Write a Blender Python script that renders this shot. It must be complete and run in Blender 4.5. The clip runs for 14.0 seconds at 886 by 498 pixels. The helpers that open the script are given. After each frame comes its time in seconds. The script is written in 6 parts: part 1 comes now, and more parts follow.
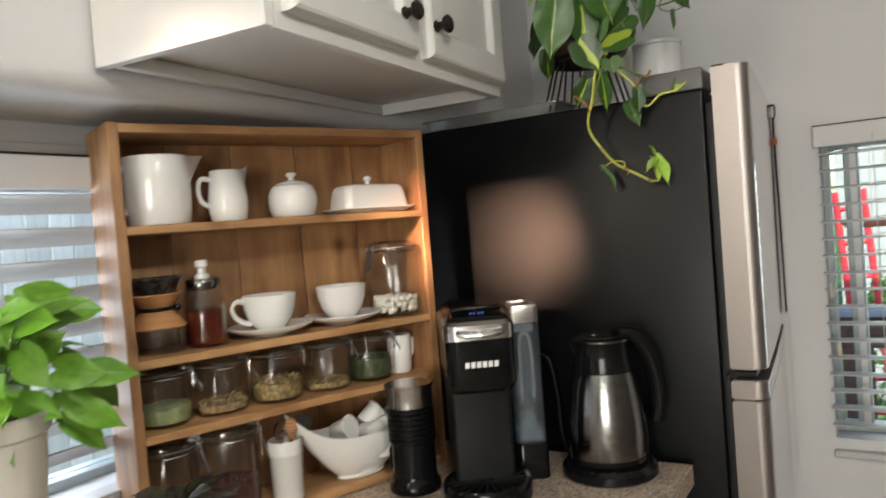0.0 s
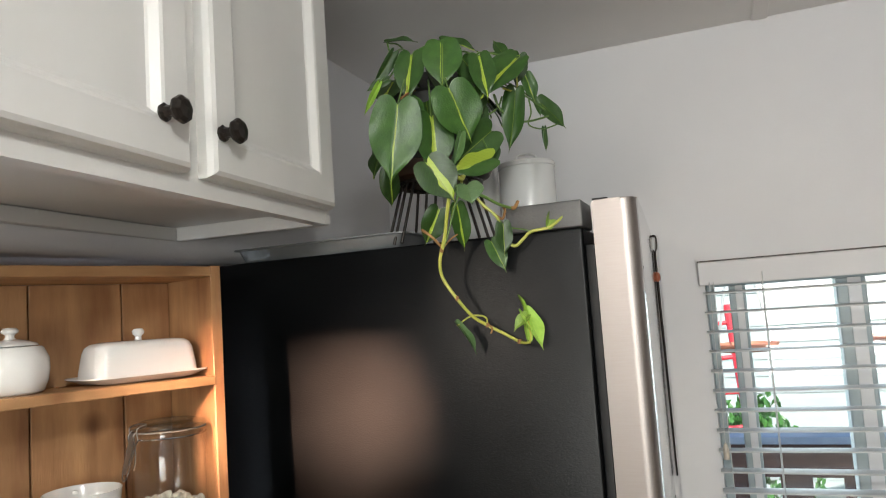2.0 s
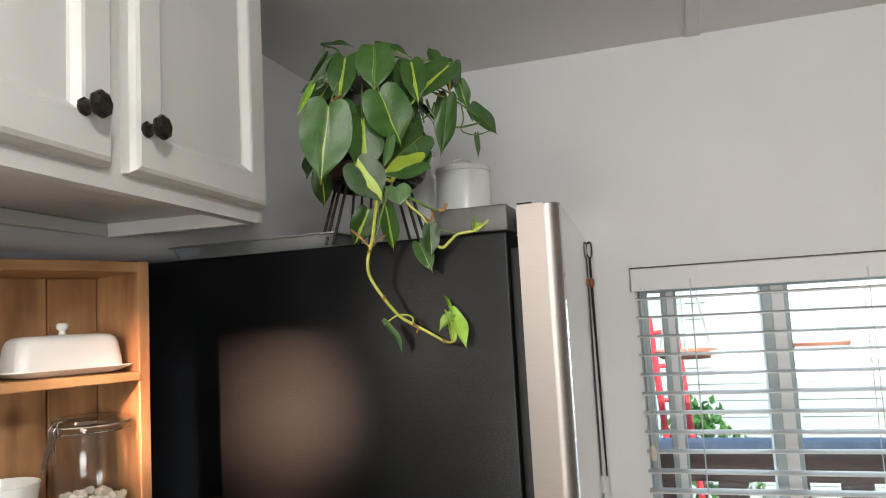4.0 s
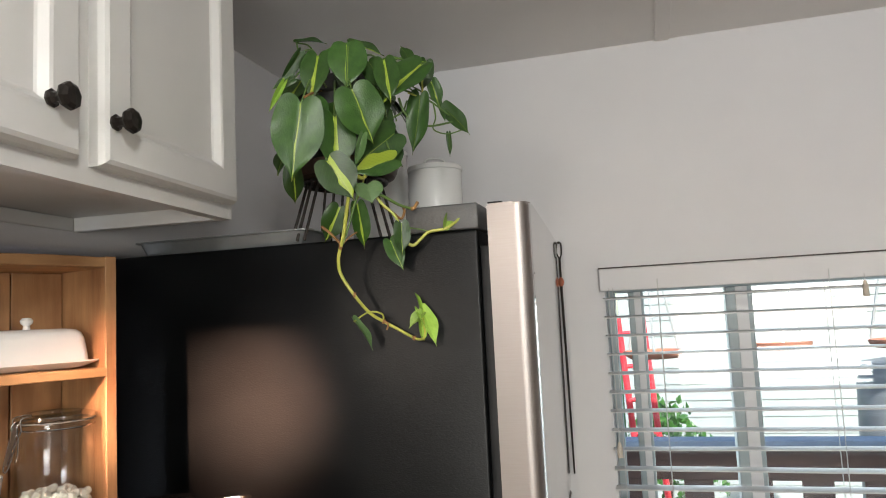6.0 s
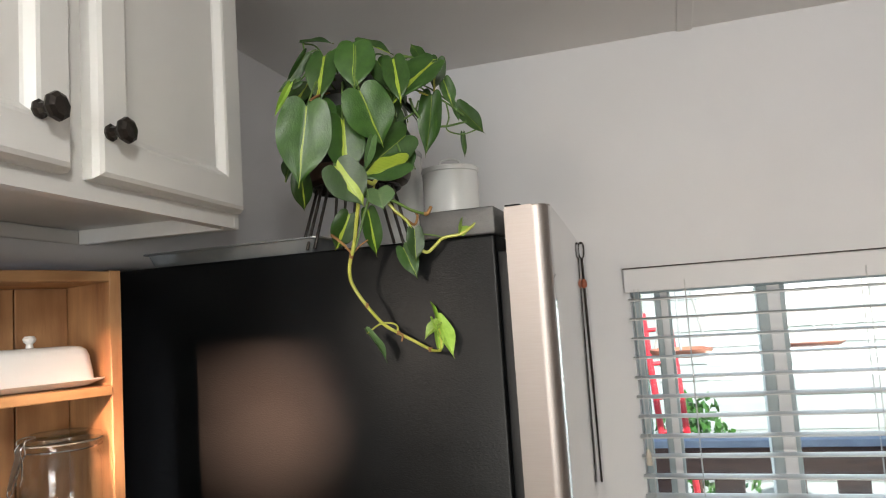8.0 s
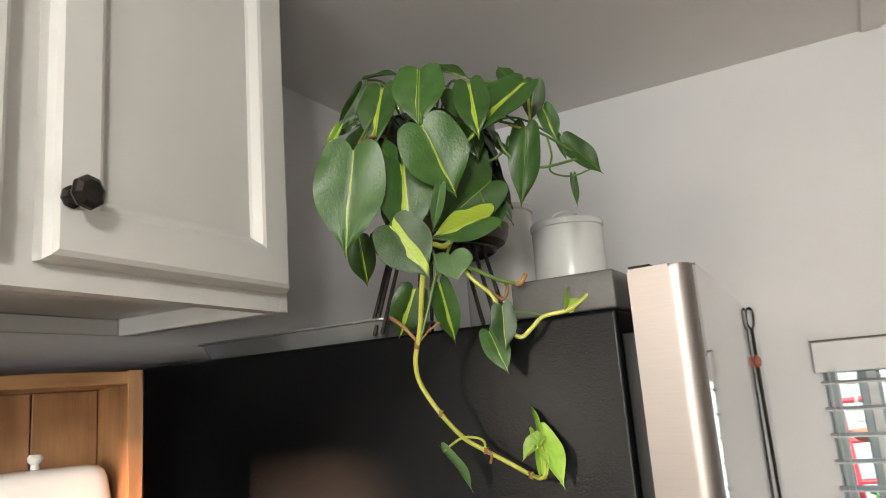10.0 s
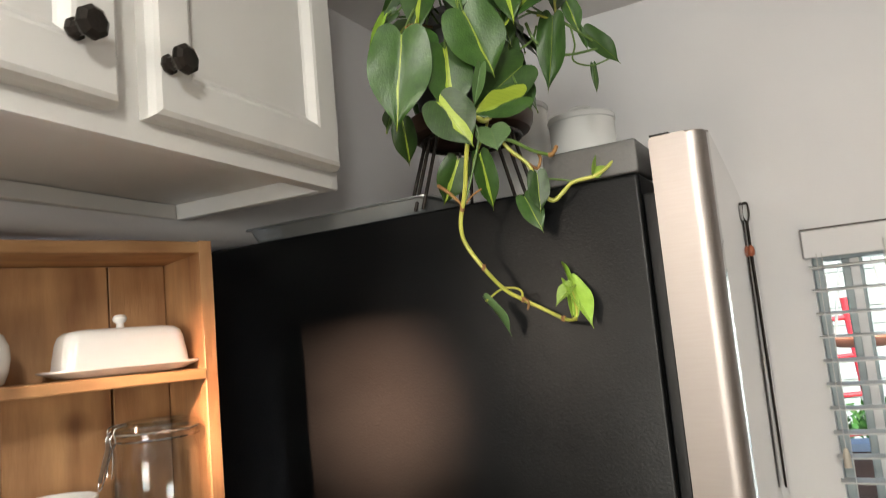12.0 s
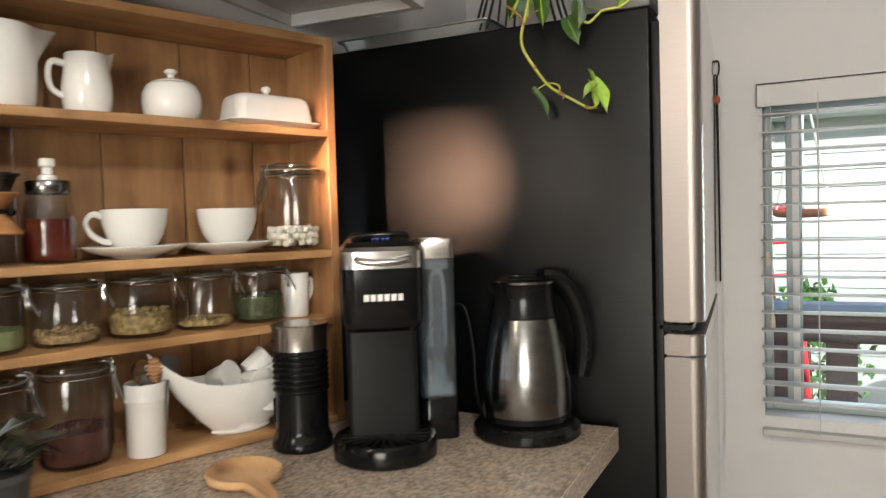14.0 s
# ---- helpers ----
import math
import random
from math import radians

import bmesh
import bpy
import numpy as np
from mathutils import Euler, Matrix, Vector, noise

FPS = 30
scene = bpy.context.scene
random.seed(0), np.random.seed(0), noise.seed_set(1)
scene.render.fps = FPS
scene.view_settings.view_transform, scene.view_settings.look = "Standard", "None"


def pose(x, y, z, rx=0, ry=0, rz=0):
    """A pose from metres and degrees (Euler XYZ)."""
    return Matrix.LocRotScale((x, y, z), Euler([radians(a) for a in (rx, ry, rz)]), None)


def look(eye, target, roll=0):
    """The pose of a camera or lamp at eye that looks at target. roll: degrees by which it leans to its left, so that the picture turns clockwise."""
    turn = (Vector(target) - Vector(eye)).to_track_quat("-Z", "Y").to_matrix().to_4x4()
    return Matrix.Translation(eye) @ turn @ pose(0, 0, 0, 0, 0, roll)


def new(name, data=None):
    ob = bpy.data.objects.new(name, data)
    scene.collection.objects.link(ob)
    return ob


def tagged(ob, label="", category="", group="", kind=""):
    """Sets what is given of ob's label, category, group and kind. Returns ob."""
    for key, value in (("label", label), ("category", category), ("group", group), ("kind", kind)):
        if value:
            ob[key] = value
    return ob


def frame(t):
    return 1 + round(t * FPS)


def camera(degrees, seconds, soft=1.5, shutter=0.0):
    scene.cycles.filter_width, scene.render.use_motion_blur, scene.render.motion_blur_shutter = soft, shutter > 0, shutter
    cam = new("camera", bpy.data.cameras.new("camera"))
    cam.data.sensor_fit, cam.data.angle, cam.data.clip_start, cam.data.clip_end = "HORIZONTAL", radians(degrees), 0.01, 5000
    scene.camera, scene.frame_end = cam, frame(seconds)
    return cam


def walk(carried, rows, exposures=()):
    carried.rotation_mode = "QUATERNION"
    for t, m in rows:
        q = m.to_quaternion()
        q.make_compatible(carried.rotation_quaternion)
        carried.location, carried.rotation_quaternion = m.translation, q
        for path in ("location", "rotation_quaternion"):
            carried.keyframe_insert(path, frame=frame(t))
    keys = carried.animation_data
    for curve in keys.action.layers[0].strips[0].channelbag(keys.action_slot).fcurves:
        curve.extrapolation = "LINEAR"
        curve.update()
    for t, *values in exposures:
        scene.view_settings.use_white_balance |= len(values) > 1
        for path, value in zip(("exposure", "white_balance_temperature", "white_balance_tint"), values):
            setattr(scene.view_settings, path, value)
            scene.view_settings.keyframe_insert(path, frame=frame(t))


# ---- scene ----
cam = camera(63.1, 14.0, soft=1.0, shutter=0.4)
PATH = [
    (0, (-0.099, 0.165, 1.386), (-1.135, 1.875, 1.328), -4.5),
    (0.5, (-0.134, 0.236, 1.426), (-1.02, 2.029, 1.455), -4.9),
    (1, (-0.161, 0.369, 1.454), (-0.991, 2.188, 1.52), -5.6),
    (1.5, (-0.155, 0.459, 1.465), (-0.937, 2.295, 1.591), -4.0),
    (2, (-0.177, 0.514, 1.487), (-0.895, 2.371, 1.672), -3.9),
    (2.5, (-0.177, 0.522, 1.489), (-0.88, 2.382, 1.702), -2.8),
    (3, (-0.146, 0.52, 1.486), (-0.827, 2.389, 1.692), -2.0),
    (3.5, (-0.128, 0.513, 1.478), (-0.775, 2.395, 1.676), -2.6),
    (6, (-0.122, 0.502, 1.47), (-0.661, 2.418, 1.662), -2.8),
    (6.5, (-0.116, 0.51, 1.468), (-0.646, 2.429, 1.662), -3.2),
    (7, (-0.119, 0.506, 1.468), (-0.647, 2.426, 1.655), -3.0),
    (7.2, (-0.115, 0.507, 1.472), (-0.645, 2.426, 1.655), -2.8),
    (9.3, (-0.176, 0.72, 1.5), (-0.959, 2.541, 1.765), -6.5),
    (9.5, (-0.182, 0.751, 1.505), (-0.991, 2.552, 1.826), -6.1),
    (10, (-0.152, 0.83, 1.529), (-1.114, 2.539, 1.923), -4.5),
    (10.5, (-0.123, 0.885, 1.529), (-1.234, 2.493, 1.955), -3.2),
    (11, (-0.095, 0.861, 1.5), (-1.311, 2.393, 1.917), -3.2),
    (11.5, (-0.132, 0.796, 1.47), (-1.235, 2.427, 1.823), -4.6),
    (12, (-0.174, 0.725, 1.44), (-1.126, 2.469, 1.671), -5.3),
    (12.5, (-0.154, 0.654, 1.417), (-1.108, 2.407, 1.542), -5.3),
    (13, (-0.107, 0.548, 1.352), (-1.094, 2.287, 1.387), -4.1),
    (13.5, (-0.089, 0.459, 1.312), (-1.02, 2.229, 1.258), -2.2),
    (14, (-0.149, 0.333, 1.262), (-1.029, 2.127, 1.187), -1.6),
]
walk(cam, [(t, look(eye, target, roll)) for t, eye, target, roll in PATH], [(0, 3.36, 6400, 5), (1, 3.54, 6300, 5), (2, 3.66, 6100, 5), (7, 3.58, 6250, 7), (9.5, 3.86, 6300, 6), (11, 3.93, 6600, 5), (12.5, 3.76, 6450, 6), (13.5, 3.64, 6500, 6), (14, 3.60, 6550, 6)])

# ---- world and light ----
world = bpy.data.worlds.new("world")
scene.world = world
world.use_nodes = True
wn = world.node_tree
sky = wn.nodes.new("ShaderNodeTexSky")
sky.sky_type, sky.sun_disc = "NISHITA", False
sky.sun_elevation, sky.sun_rotation = radians(30), radians(163)
wn.links.new(sky.outputs["Color"], wn.nodes["Background"].inputs["Color"])
wn.nodes["Background"].inputs["Strength"].default_value = 0.025

sun = new("sun", bpy.data.lights.new("sun", "SUN"))
sun.data.energy, sun.data.angle, sun.data.color = 0.6, radians(0.6), (1.0, 0.93, 0.84)
sun.matrix_world = look((0.300, -1.0, 0.602), (0, 0, 0))


def window_light(name, eye, target, wide, high, watts, color):
    lamp = new(name, bpy.data.lights.new(name, "AREA"))
    lamp.data.shape, lamp.data.size, lamp.data.size_y = "RECTANGLE", wide, high
    lamp.data.energy, lamp.data.color = watts, color
    lamp.matrix_world = look(eye, target)
    return lamp


window_light("sky_light_b", (0.24, 2.44, 1.15), (0.24, 0.0, 1.10), 0.80, 0.72, 0.3, (0.93, 0.97, 1.0))
window_light("sky_light_a", (-1.47, 0.35, 1.25), (0.5, 0.35, 1.15), 1.3, 0.5, 1.3, (0.86, 0.87, 1.0))
# added fill light in an unseen south opening behind the walk
window_light("south_fill_light", (1.0, -3.66, 1.25), (0.8, 0.0, 1.25), 1.75, 1.15, 7.6, (1.0, 0.97, 0.94))
# narrow warm beam behind the walk, added unseen for the lit fridge patch
spot = new("added_warm_beam", bpy.data.lights.new("added_warm_beam", "SPOT"))
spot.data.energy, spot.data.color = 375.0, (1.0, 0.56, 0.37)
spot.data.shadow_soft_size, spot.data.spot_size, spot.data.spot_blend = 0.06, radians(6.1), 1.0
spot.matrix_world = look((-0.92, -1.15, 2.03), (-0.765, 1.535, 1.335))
# added point light at the same place, for the sheen on the fridge
bulb = new("added_beam_spill", bpy.data.lights.new("added_beam_spill", "POINT"))
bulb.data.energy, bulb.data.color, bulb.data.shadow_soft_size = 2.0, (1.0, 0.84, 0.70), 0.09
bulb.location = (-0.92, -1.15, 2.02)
room_lamp = new("room_lamp_light", bpy.data.lights.new("room_lamp_light", "POINT"))
room_lamp.data.shadow_soft_size = 0.07
room_lamp.data.energy, room_lamp.data.color = 2.3, (1.0, 0.95, 0.89)
room_lamp.location = (0.12, 0.22, 1.99)


# ---- materials ----
def mat(name, c1, c2=None, rough=0.5, metal=0.0, scale=6.0, bump=0.0, bscale=80.0, stretch=(1, 1, 1), spread=0.15, coat=0.0, detail=6.0, random_tint=0.0, wear=0.08):
    m = bpy.data.materials.new(name)
    m.use_nodes = True
    t = m.node_tree
    b = t.nodes["Principled BSDF"]
    co = t.nodes.new("ShaderNodeTexCoord")
    mp = t.nodes.new("ShaderNodeMapping")
    mp.inputs["Scale"].default_value = stretch
    t.links.new(co.outputs["Object"], mp.inputs["Vector"])
    n1 = t.nodes.new("ShaderNodeTexNoise")
    n1.inputs["Scale"].default_value, n1.inputs["Detail"].default_value = scale, detail
    t.links.new(mp.outputs["Vector"], n1.inputs["Vector"])
    rp = t.nodes.new("ShaderNodeValToRGB")
    rp.color_ramp.elements[0].position, rp.color_ramp.elements[1].position = 0.5 - spread, 0.5 + spread
    rp.color_ramp.elements[0].color = (*c1, 1)
    rp.color_ramp.elements[1].color = (*(c2 or tuple(min(1, v * 1.08) for v in c1)), 1)
    t.links.new(n1.outputs["Fac"], rp.inputs["Fac"])
    last = rp.outputs["Color"]
    if random_tint:
        oi = t.nodes.new("ShaderNodeObjectInfo")
        hs = t.nodes.new("ShaderNodeHueSaturation")
        mr = t.nodes.new("ShaderNodeMapRange")
        mr.inputs["To Min"].default_value, mr.inputs["To Max"].default_value = 1 - random_tint, 1 + random_tint
        t.links.new(oi.outputs["Random"], mr.inputs["Value"])
        t.links.new(mr.outputs["Result"], hs.inputs["Value"])
        t.links.new(last, hs.inputs["Color"])
        last = hs.outputs["Color"]
    t.links.new(last, b.inputs["Base Color"])
    n2 = t.nodes.new("ShaderNodeTexNoise")
    n2.inputs["Scale"].default_value, n2.inputs["Detail"].default_value = bscale, 4
    t.links.new(mp.outputs["Vector"], n2.inputs["Vector"])
    rr = t.nodes.new("ShaderNodeMapRange")
    rr.inputs["To Min"].default_value, rr.inputs["To Max"].default_value = max(0.02, rough - wear), min(1, rough + wear)
    t.links.new(n1.outputs["Fac"], rr.inputs["Value"])
    t.links.new(rr.outputs["Result"], b.inputs["Roughness"])
    b.inputs["Metallic"].default_value = metal
    b.inputs["Coat Weight"].default_value = coat
    if bump:
        bp = t.nodes.new("ShaderNodeBump")
        bp.inputs["Strength"].default_value, bp.inputs["Distance"].default_value = bump, 0.002
        t.links.new(n2.outputs["Fac"], bp.inputs["Height"])
        t.links.new(bp.outputs["Normal"], b.inputs["Normal"])
    return m


def wood(name, dark, light, stretch, tint=0.12):
    m = mat(name, dark, light, 0.55, scale=7, bump=0.25, bscale=45, stretch=stretch, spread=0.22, random_tint=tint, detail=9)
    t = m.node_tree
    b = t.nodes["Principled BSDF"]
    old = b.inputs["Base Color"].links[0].from_socket
    co = t.nodes.new("ShaderNodeTexCoord")
    oi = t.nodes.new("ShaderNodeObjectInfo")
    ad = t.nodes.new("ShaderNodeVectorMath")
    t.links.new(co.outputs["Object"], ad.inputs[0])
    sc = t.nodes.new("ShaderNodeMath")
    sc.operation = "MULTIPLY"
    sc.inputs[1].default_value = 7.0
    t.links.new(oi.outputs["Random"], sc.inputs[0])
    t.links.new(sc.outputs[0], ad.inputs[1])
    vo = t.nodes.new("ShaderNodeTexVoronoi")
    vo.inputs["Scale"].default_value = 8.5
    t.links.new(ad.outputs[0], vo.inputs["Vector"])
    rp = t.nodes.new("ShaderNodeValToRGB")
    rp.color_ramp.elements[0].position, rp.color_ramp.elements[1].position = 0.03, 0.2
    rp.color_ramp.elements[0].color = (0.22, 0.12, 0.07, 1)
    rp.color_ramp.elements[1].color = (1, 1, 1, 1)
    t.links.new(vo.outputs["Distance"], rp.inputs["Fac"])
    mx = t.nodes.new("ShaderNodeMix")
    mx.data_type, mx.blend_type = "RGBA", "MULTIPLY"
    mx.inputs["Factor"].default_value = 0.75
    t.links.new(old, mx.inputs["A"])
    t.links.new(rp.outputs["Color"], mx.inputs["B"])
    lo = t.nodes.new("ShaderNodeTexNoise")
    lo.inputs["Scale"].default_value, lo.inputs["Detail"].default_value = 9.0, 3
    t.links.new(ad.outputs[0], lo.inputs["Vector"])
    tone = t.nodes.new("ShaderNodeValToRGB")
    tone.color_ramp.elements[0].position, tone.color_ramp.elements[1].position = 0.32, 0.62
    tone.color_ramp.elements[0].color = (0.62, 0.52, 0.46, 1)
    tone.color_ramp.elements[1].color = (1.12, 1.12, 1.12, 1)
    t.links.new(lo.outputs["Fac"], tone.inputs["Fac"])
    m2 = t.nodes.new("ShaderNodeMix")
    m2.data_type, m2.blend_type = "RGBA", "MULTIPLY"
    m2.inputs["Factor"].default_value = 0.7
    t.links.new(mx.outputs["Result"], m2.inputs["A"])
    t.links.new(tone.outputs["Color"], m2.inputs["B"])
    t.links.new(m2.outputs["Result"], b.inputs["Base Color"])
    return m


def glass(name, tint=(1, 1, 1), gloss=0.02, low=0.055, high=0.75):
    m = bpy.data.materials.new(name)
    m.use_nodes = True
    t = m.node_tree
    t.nodes.remove(t.nodes["Principled BSDF"])
    tr = t.nodes.new("ShaderNodeBsdfTransparent")
    tr.inputs["Color"].default_value = (*tint, 1)
    gl = t.nodes.new("ShaderNodeBsdfGlossy")
    gl.inputs["Roughness"].default_value = gloss
    lw = t.nodes.new("ShaderNodeLayerWeight")
    lw.inputs["Blend"].default_value = 0.5
    pw = t.nodes.new("ShaderNodeMath")
    pw.operation = "POWER"
    pw.inputs[1].default_value = 3.0
    t.links.new(lw.outputs["Facing"], pw.inputs[0])
    fr = t.nodes.new("ShaderNodeMapRange")
    fr.inputs["To Min"].default_value, fr.inputs["To Max"].default_value = low, high
    t.links.new(pw.outputs[0], fr.inputs["Value"])
    mx = t.nodes.new("ShaderNodeMixShader")
    t.links.new(fr.outputs[0], mx.inputs[0])
    t.links.new(tr.outputs[0], mx.inputs[1])
    t.links.new(gl.outputs[0], mx.inputs[2])
    t.links.new(mx.outputs[0], t.nodes["Material Output"].inputs["Surface"])
    return m


def glow(name, color, strength):
    m = bpy.data.materials.new(name)
    m.use_nodes = True
    b = m.node_tree.nodes["Principled BSDF"]
    b.inputs["Base Color"].default_value = (*color, 1)
    b.inputs["Emission Color"].default_value = (*color, 1)
    b.inputs["Emission Strength"].default_value = strength
    return m


M_WALL = mat("wall_paint", (0.60, 0.59, 0.60), (0.64, 0.63, 0.635), 0.7, scale=2.5, bump=0.12, bscale=160)
M_CEIL = mat("ceiling_paint", (0.78, 0.76, 0.74), (0.82, 0.80, 0.78), 0.85, scale=2, bump=0.2, bscale=220)
# dark brown for unseen surfaces, chosen to dim what the fridge reflects
M_UNSEEN_DARK = mat("dark_unseen_brown", (0.15, 0.125, 0.105), (0.22, 0.19, 0.165), 0.6, scale=4, bump=0.15, stretch=(6, 6, 0.6))
M_TRIM = mat("trim_paint", (0.62, 0.61, 0.61), (0.67, 0.66, 0.65), 0.45, scale=5, bump=0.08, bscale=90)
M_CAB = mat("cabinet_paint", (0.61, 0.60, 0.58), (0.67, 0.66, 0.635), 0.38, scale=4, bump=0.15, bscale=55, stretch=(1, 1, 0.35))
M_FLOOR = mat("floor_vinyl", (0.20, 0.14, 0.10), (0.32, 0.24, 0.17), 0.45, scale=4, bump=0.1, stretch=(6, 0.6, 1))
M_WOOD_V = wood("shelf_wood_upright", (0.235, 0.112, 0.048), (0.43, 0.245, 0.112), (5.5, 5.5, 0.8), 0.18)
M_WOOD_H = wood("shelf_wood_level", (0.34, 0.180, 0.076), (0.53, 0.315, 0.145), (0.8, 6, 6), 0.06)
M_BLACK_SIDE = mat("pebbled_black_enamel", (0.0018, 0.0021, 0.0024), (0.0028, 0.0032, 0.0035), 0.30, scale=7, bump=0.15, bscale=290, stretch=(1, 1, 1.9), wear=0.05)
M_BLACK_SIDE.node_tree.nodes["Principled BSDF"].inputs["Specular IOR Level"].default_value = 0.21
M_HINGE = mat("pebbled_grey_plastic", (0.085, 0.083, 0.080), (0.115, 0.112, 0.108), 0.42, scale=6, bump=0.35, bscale=260)
M_BLACK = mat("black_plastic", (0.005, 0.0055, 0.006), (0.009, 0.0095, 0.010), 0.42, scale=20, bump=0.1, bscale=300)
M_BLACK_GLOSS = mat("black_gloss_plastic", (0.004, 0.004, 0.0045), (0.007, 0.007, 0.0075), 0.17, scale=20)
for _m in (M_BLACK, M_BLACK_GLOSS):
    _m.node_tree.nodes["Principled BSDF"].inputs["Specular IOR Level"].default_value = 0.24
M_IRON = mat("oiled_bronze", (0.020, 0.017, 0.015), (0.045, 0.036, 0.030), 0.36, metal=0.7, scale=60, bump=0.2, bscale=140)
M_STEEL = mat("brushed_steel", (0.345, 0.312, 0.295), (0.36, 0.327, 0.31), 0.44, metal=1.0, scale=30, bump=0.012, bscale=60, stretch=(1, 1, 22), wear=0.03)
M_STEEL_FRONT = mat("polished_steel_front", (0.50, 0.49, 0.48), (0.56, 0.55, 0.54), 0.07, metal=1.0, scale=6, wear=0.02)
M_STEEL_H = mat("brushed_steel_turned", (0.205, 0.203, 0.197), (0.245, 0.242, 0.235), 0.20, metal=1.0, scale=60, bump=0.01, bscale=90, stretch=(1, 1, 3), wear=0.05)
M_STEEL_B = mat("bright_brushed_steel", (0.50, 0.485, 0.465), (0.56, 0.545, 0.525), 0.25, metal=1.0, scale=60, bump=0.01, bscale=90, stretch=(1, 1, 3), wear=0.05)
M_CHROME = mat("chrome", (0.50, 0.50, 0.51), (0.58, 0.58, 0.58), 0.16, metal=1.0, scale=10)
M_CHINA = mat("white_glazed_china", (0.80, 0.79, 0.77), (0.84, 0.83, 0.81), 0.14, scale=4, coat=0.25, wear=0.03)
M_CANISTER = mat("canister_enamel", (0.60, 0.60, 0.585), (0.66, 0.66, 0.645), 0.25, scale=4)
M_COUNTER = mat("speckled_brown_laminate", (0.155, 0.118, 0.09), (0.60, 0.50, 0.40), 0.32, scale=170, spread=0.16, detail=3, bump=0.05, bscale=200)
M_GLASS = glass("clear_glass", (0.985, 0.99, 0.99), 0.02, 0.035, 0.6)
M_LID = glass("thick_lid_glass", (0.90, 0.93, 0.92), 0.04, 0.09, 0.7)
M_PANE = glass("window_glass", (0.97, 0.99, 0.98))
M_SLAT = mat("blind_slat_white", (0.44, 0.44, 0.435), (0.50, 0.50, 0.49), 0.4, scale=8, bump=0.05)
M_FRAME = mat("grey_window_frame", (0.30, 0.35, 0.36), (0.36, 0.41, 0.42), 0.45, scale=12, bump=0.05)


# ---- mesh helpers ----
def mesh_of(bm, name, material, smooth=False, angle=40):
    bmesh.ops.recalc_face_normals(bm, faces=bm.faces)
    me = bpy.data.meshes.new(name)
    bm.to_mesh(me)
    bm.free()
    me.materials.append(material)
    if smooth:
        me.shade_smooth()
        me.set_sharp_from_angle(angle=radians(angle))
    return me


def part(name, bm, material, parent, label="", smooth=False, angle=40):
    ob = new(name, mesh_of(bm, name, material, smooth, angle))
    ob.parent = parent
    if label:
        tagged(ob, label)
    return ob


def thing(name, m, label, category, group="", kind=""):
    ob = new(name)
    ob.empty_display_size = 0.05
    ob.matrix_world = m
    return tagged(ob, label, category, group, kind)


def structure(name, bm, material, label, category, smooth=False):
    return tagged(new(name, mesh_of(bm, name, material, smooth)), label, category, "", "structure")


def add_box(bm, x0, x1, y0, y1, z0, z1, bevel=0.0, seg=2):
    r = bmesh.ops.create_cube(bm, size=1.0)
    vs = r["verts"]
    for v in vs:
        v.co = Vector(((x0 + x1) / 2 + v.co.x * (x1 - x0), (y0 + y1) / 2 + v.co.y * (y1 - y0), (z0 + z1) / 2 + v.co.z * (z1 - z0)))
    if bevel:
        es = list({e for v in vs for e in v.link_edges})
        bmesh.ops.bevel(bm, geom=es, offset=bevel, segments=seg, affect="EDGES", profile=0.5)
    return vs


def box(x0, x1, y0, y1, z0, z1, bevel=0.0, seg=2):
    bm = bmesh.new()
    add_box(bm, x0, x1, y0, y1, z0, z1, bevel, seg)
    return bm


def add_lathe(bm, profile, seg=40, sx=1.0, sy=1.0, cx=0.0, cy=0.0):
    rings = []
    for r, z in profile:
        if r < 1e-5:
            rings.append([bm.verts.new((cx, cy, z))])
        else:
            rings.append([bm.verts.new((cx + sx * r * math.cos(2 * math.pi * i / seg), cy + sy * r * math.sin(2 * math.pi * i / seg), z)) for i in range(seg)])
    for a, b in zip(rings, rings[1:]):
        for i in range(seg):
            j = (i + 1) % seg
            if len(a) == 1 and len(b) == 1:
                continue
            if len(a) == 1:
                bm.faces.new((a[0], b[j], b[i]))
            elif len(b) == 1:
                bm.faces.new((a[i], a[j], b[0]))
            else:
                bm.faces.new((a[i], a[j], b[j], b[i]))
    return rings


def lathe(profile, seg=40, **k):
    bm = bmesh.new()
    add_lathe(bm, profile, seg, **k)
    return bm


def spline(points, n=8):
    ps = [Vector(p) for p in points]
    ps = [2 * ps[0] - ps[1]] + ps + [2 * ps[-1] - ps[-2]]
    out = []
    for i in range(1, len(ps) - 2):
        a, b, c, d = ps[i - 1:i + 3]
        for k in range(n):
            t = k / n
            out.append(0.5 * ((2 * b) + (c - a) * t + (2 * a - 5 * b + 4 * c - d) * t * t + (3 * b - a - 3 * c + d) * t ** 3))
    out.append(ps[-2])
    return out


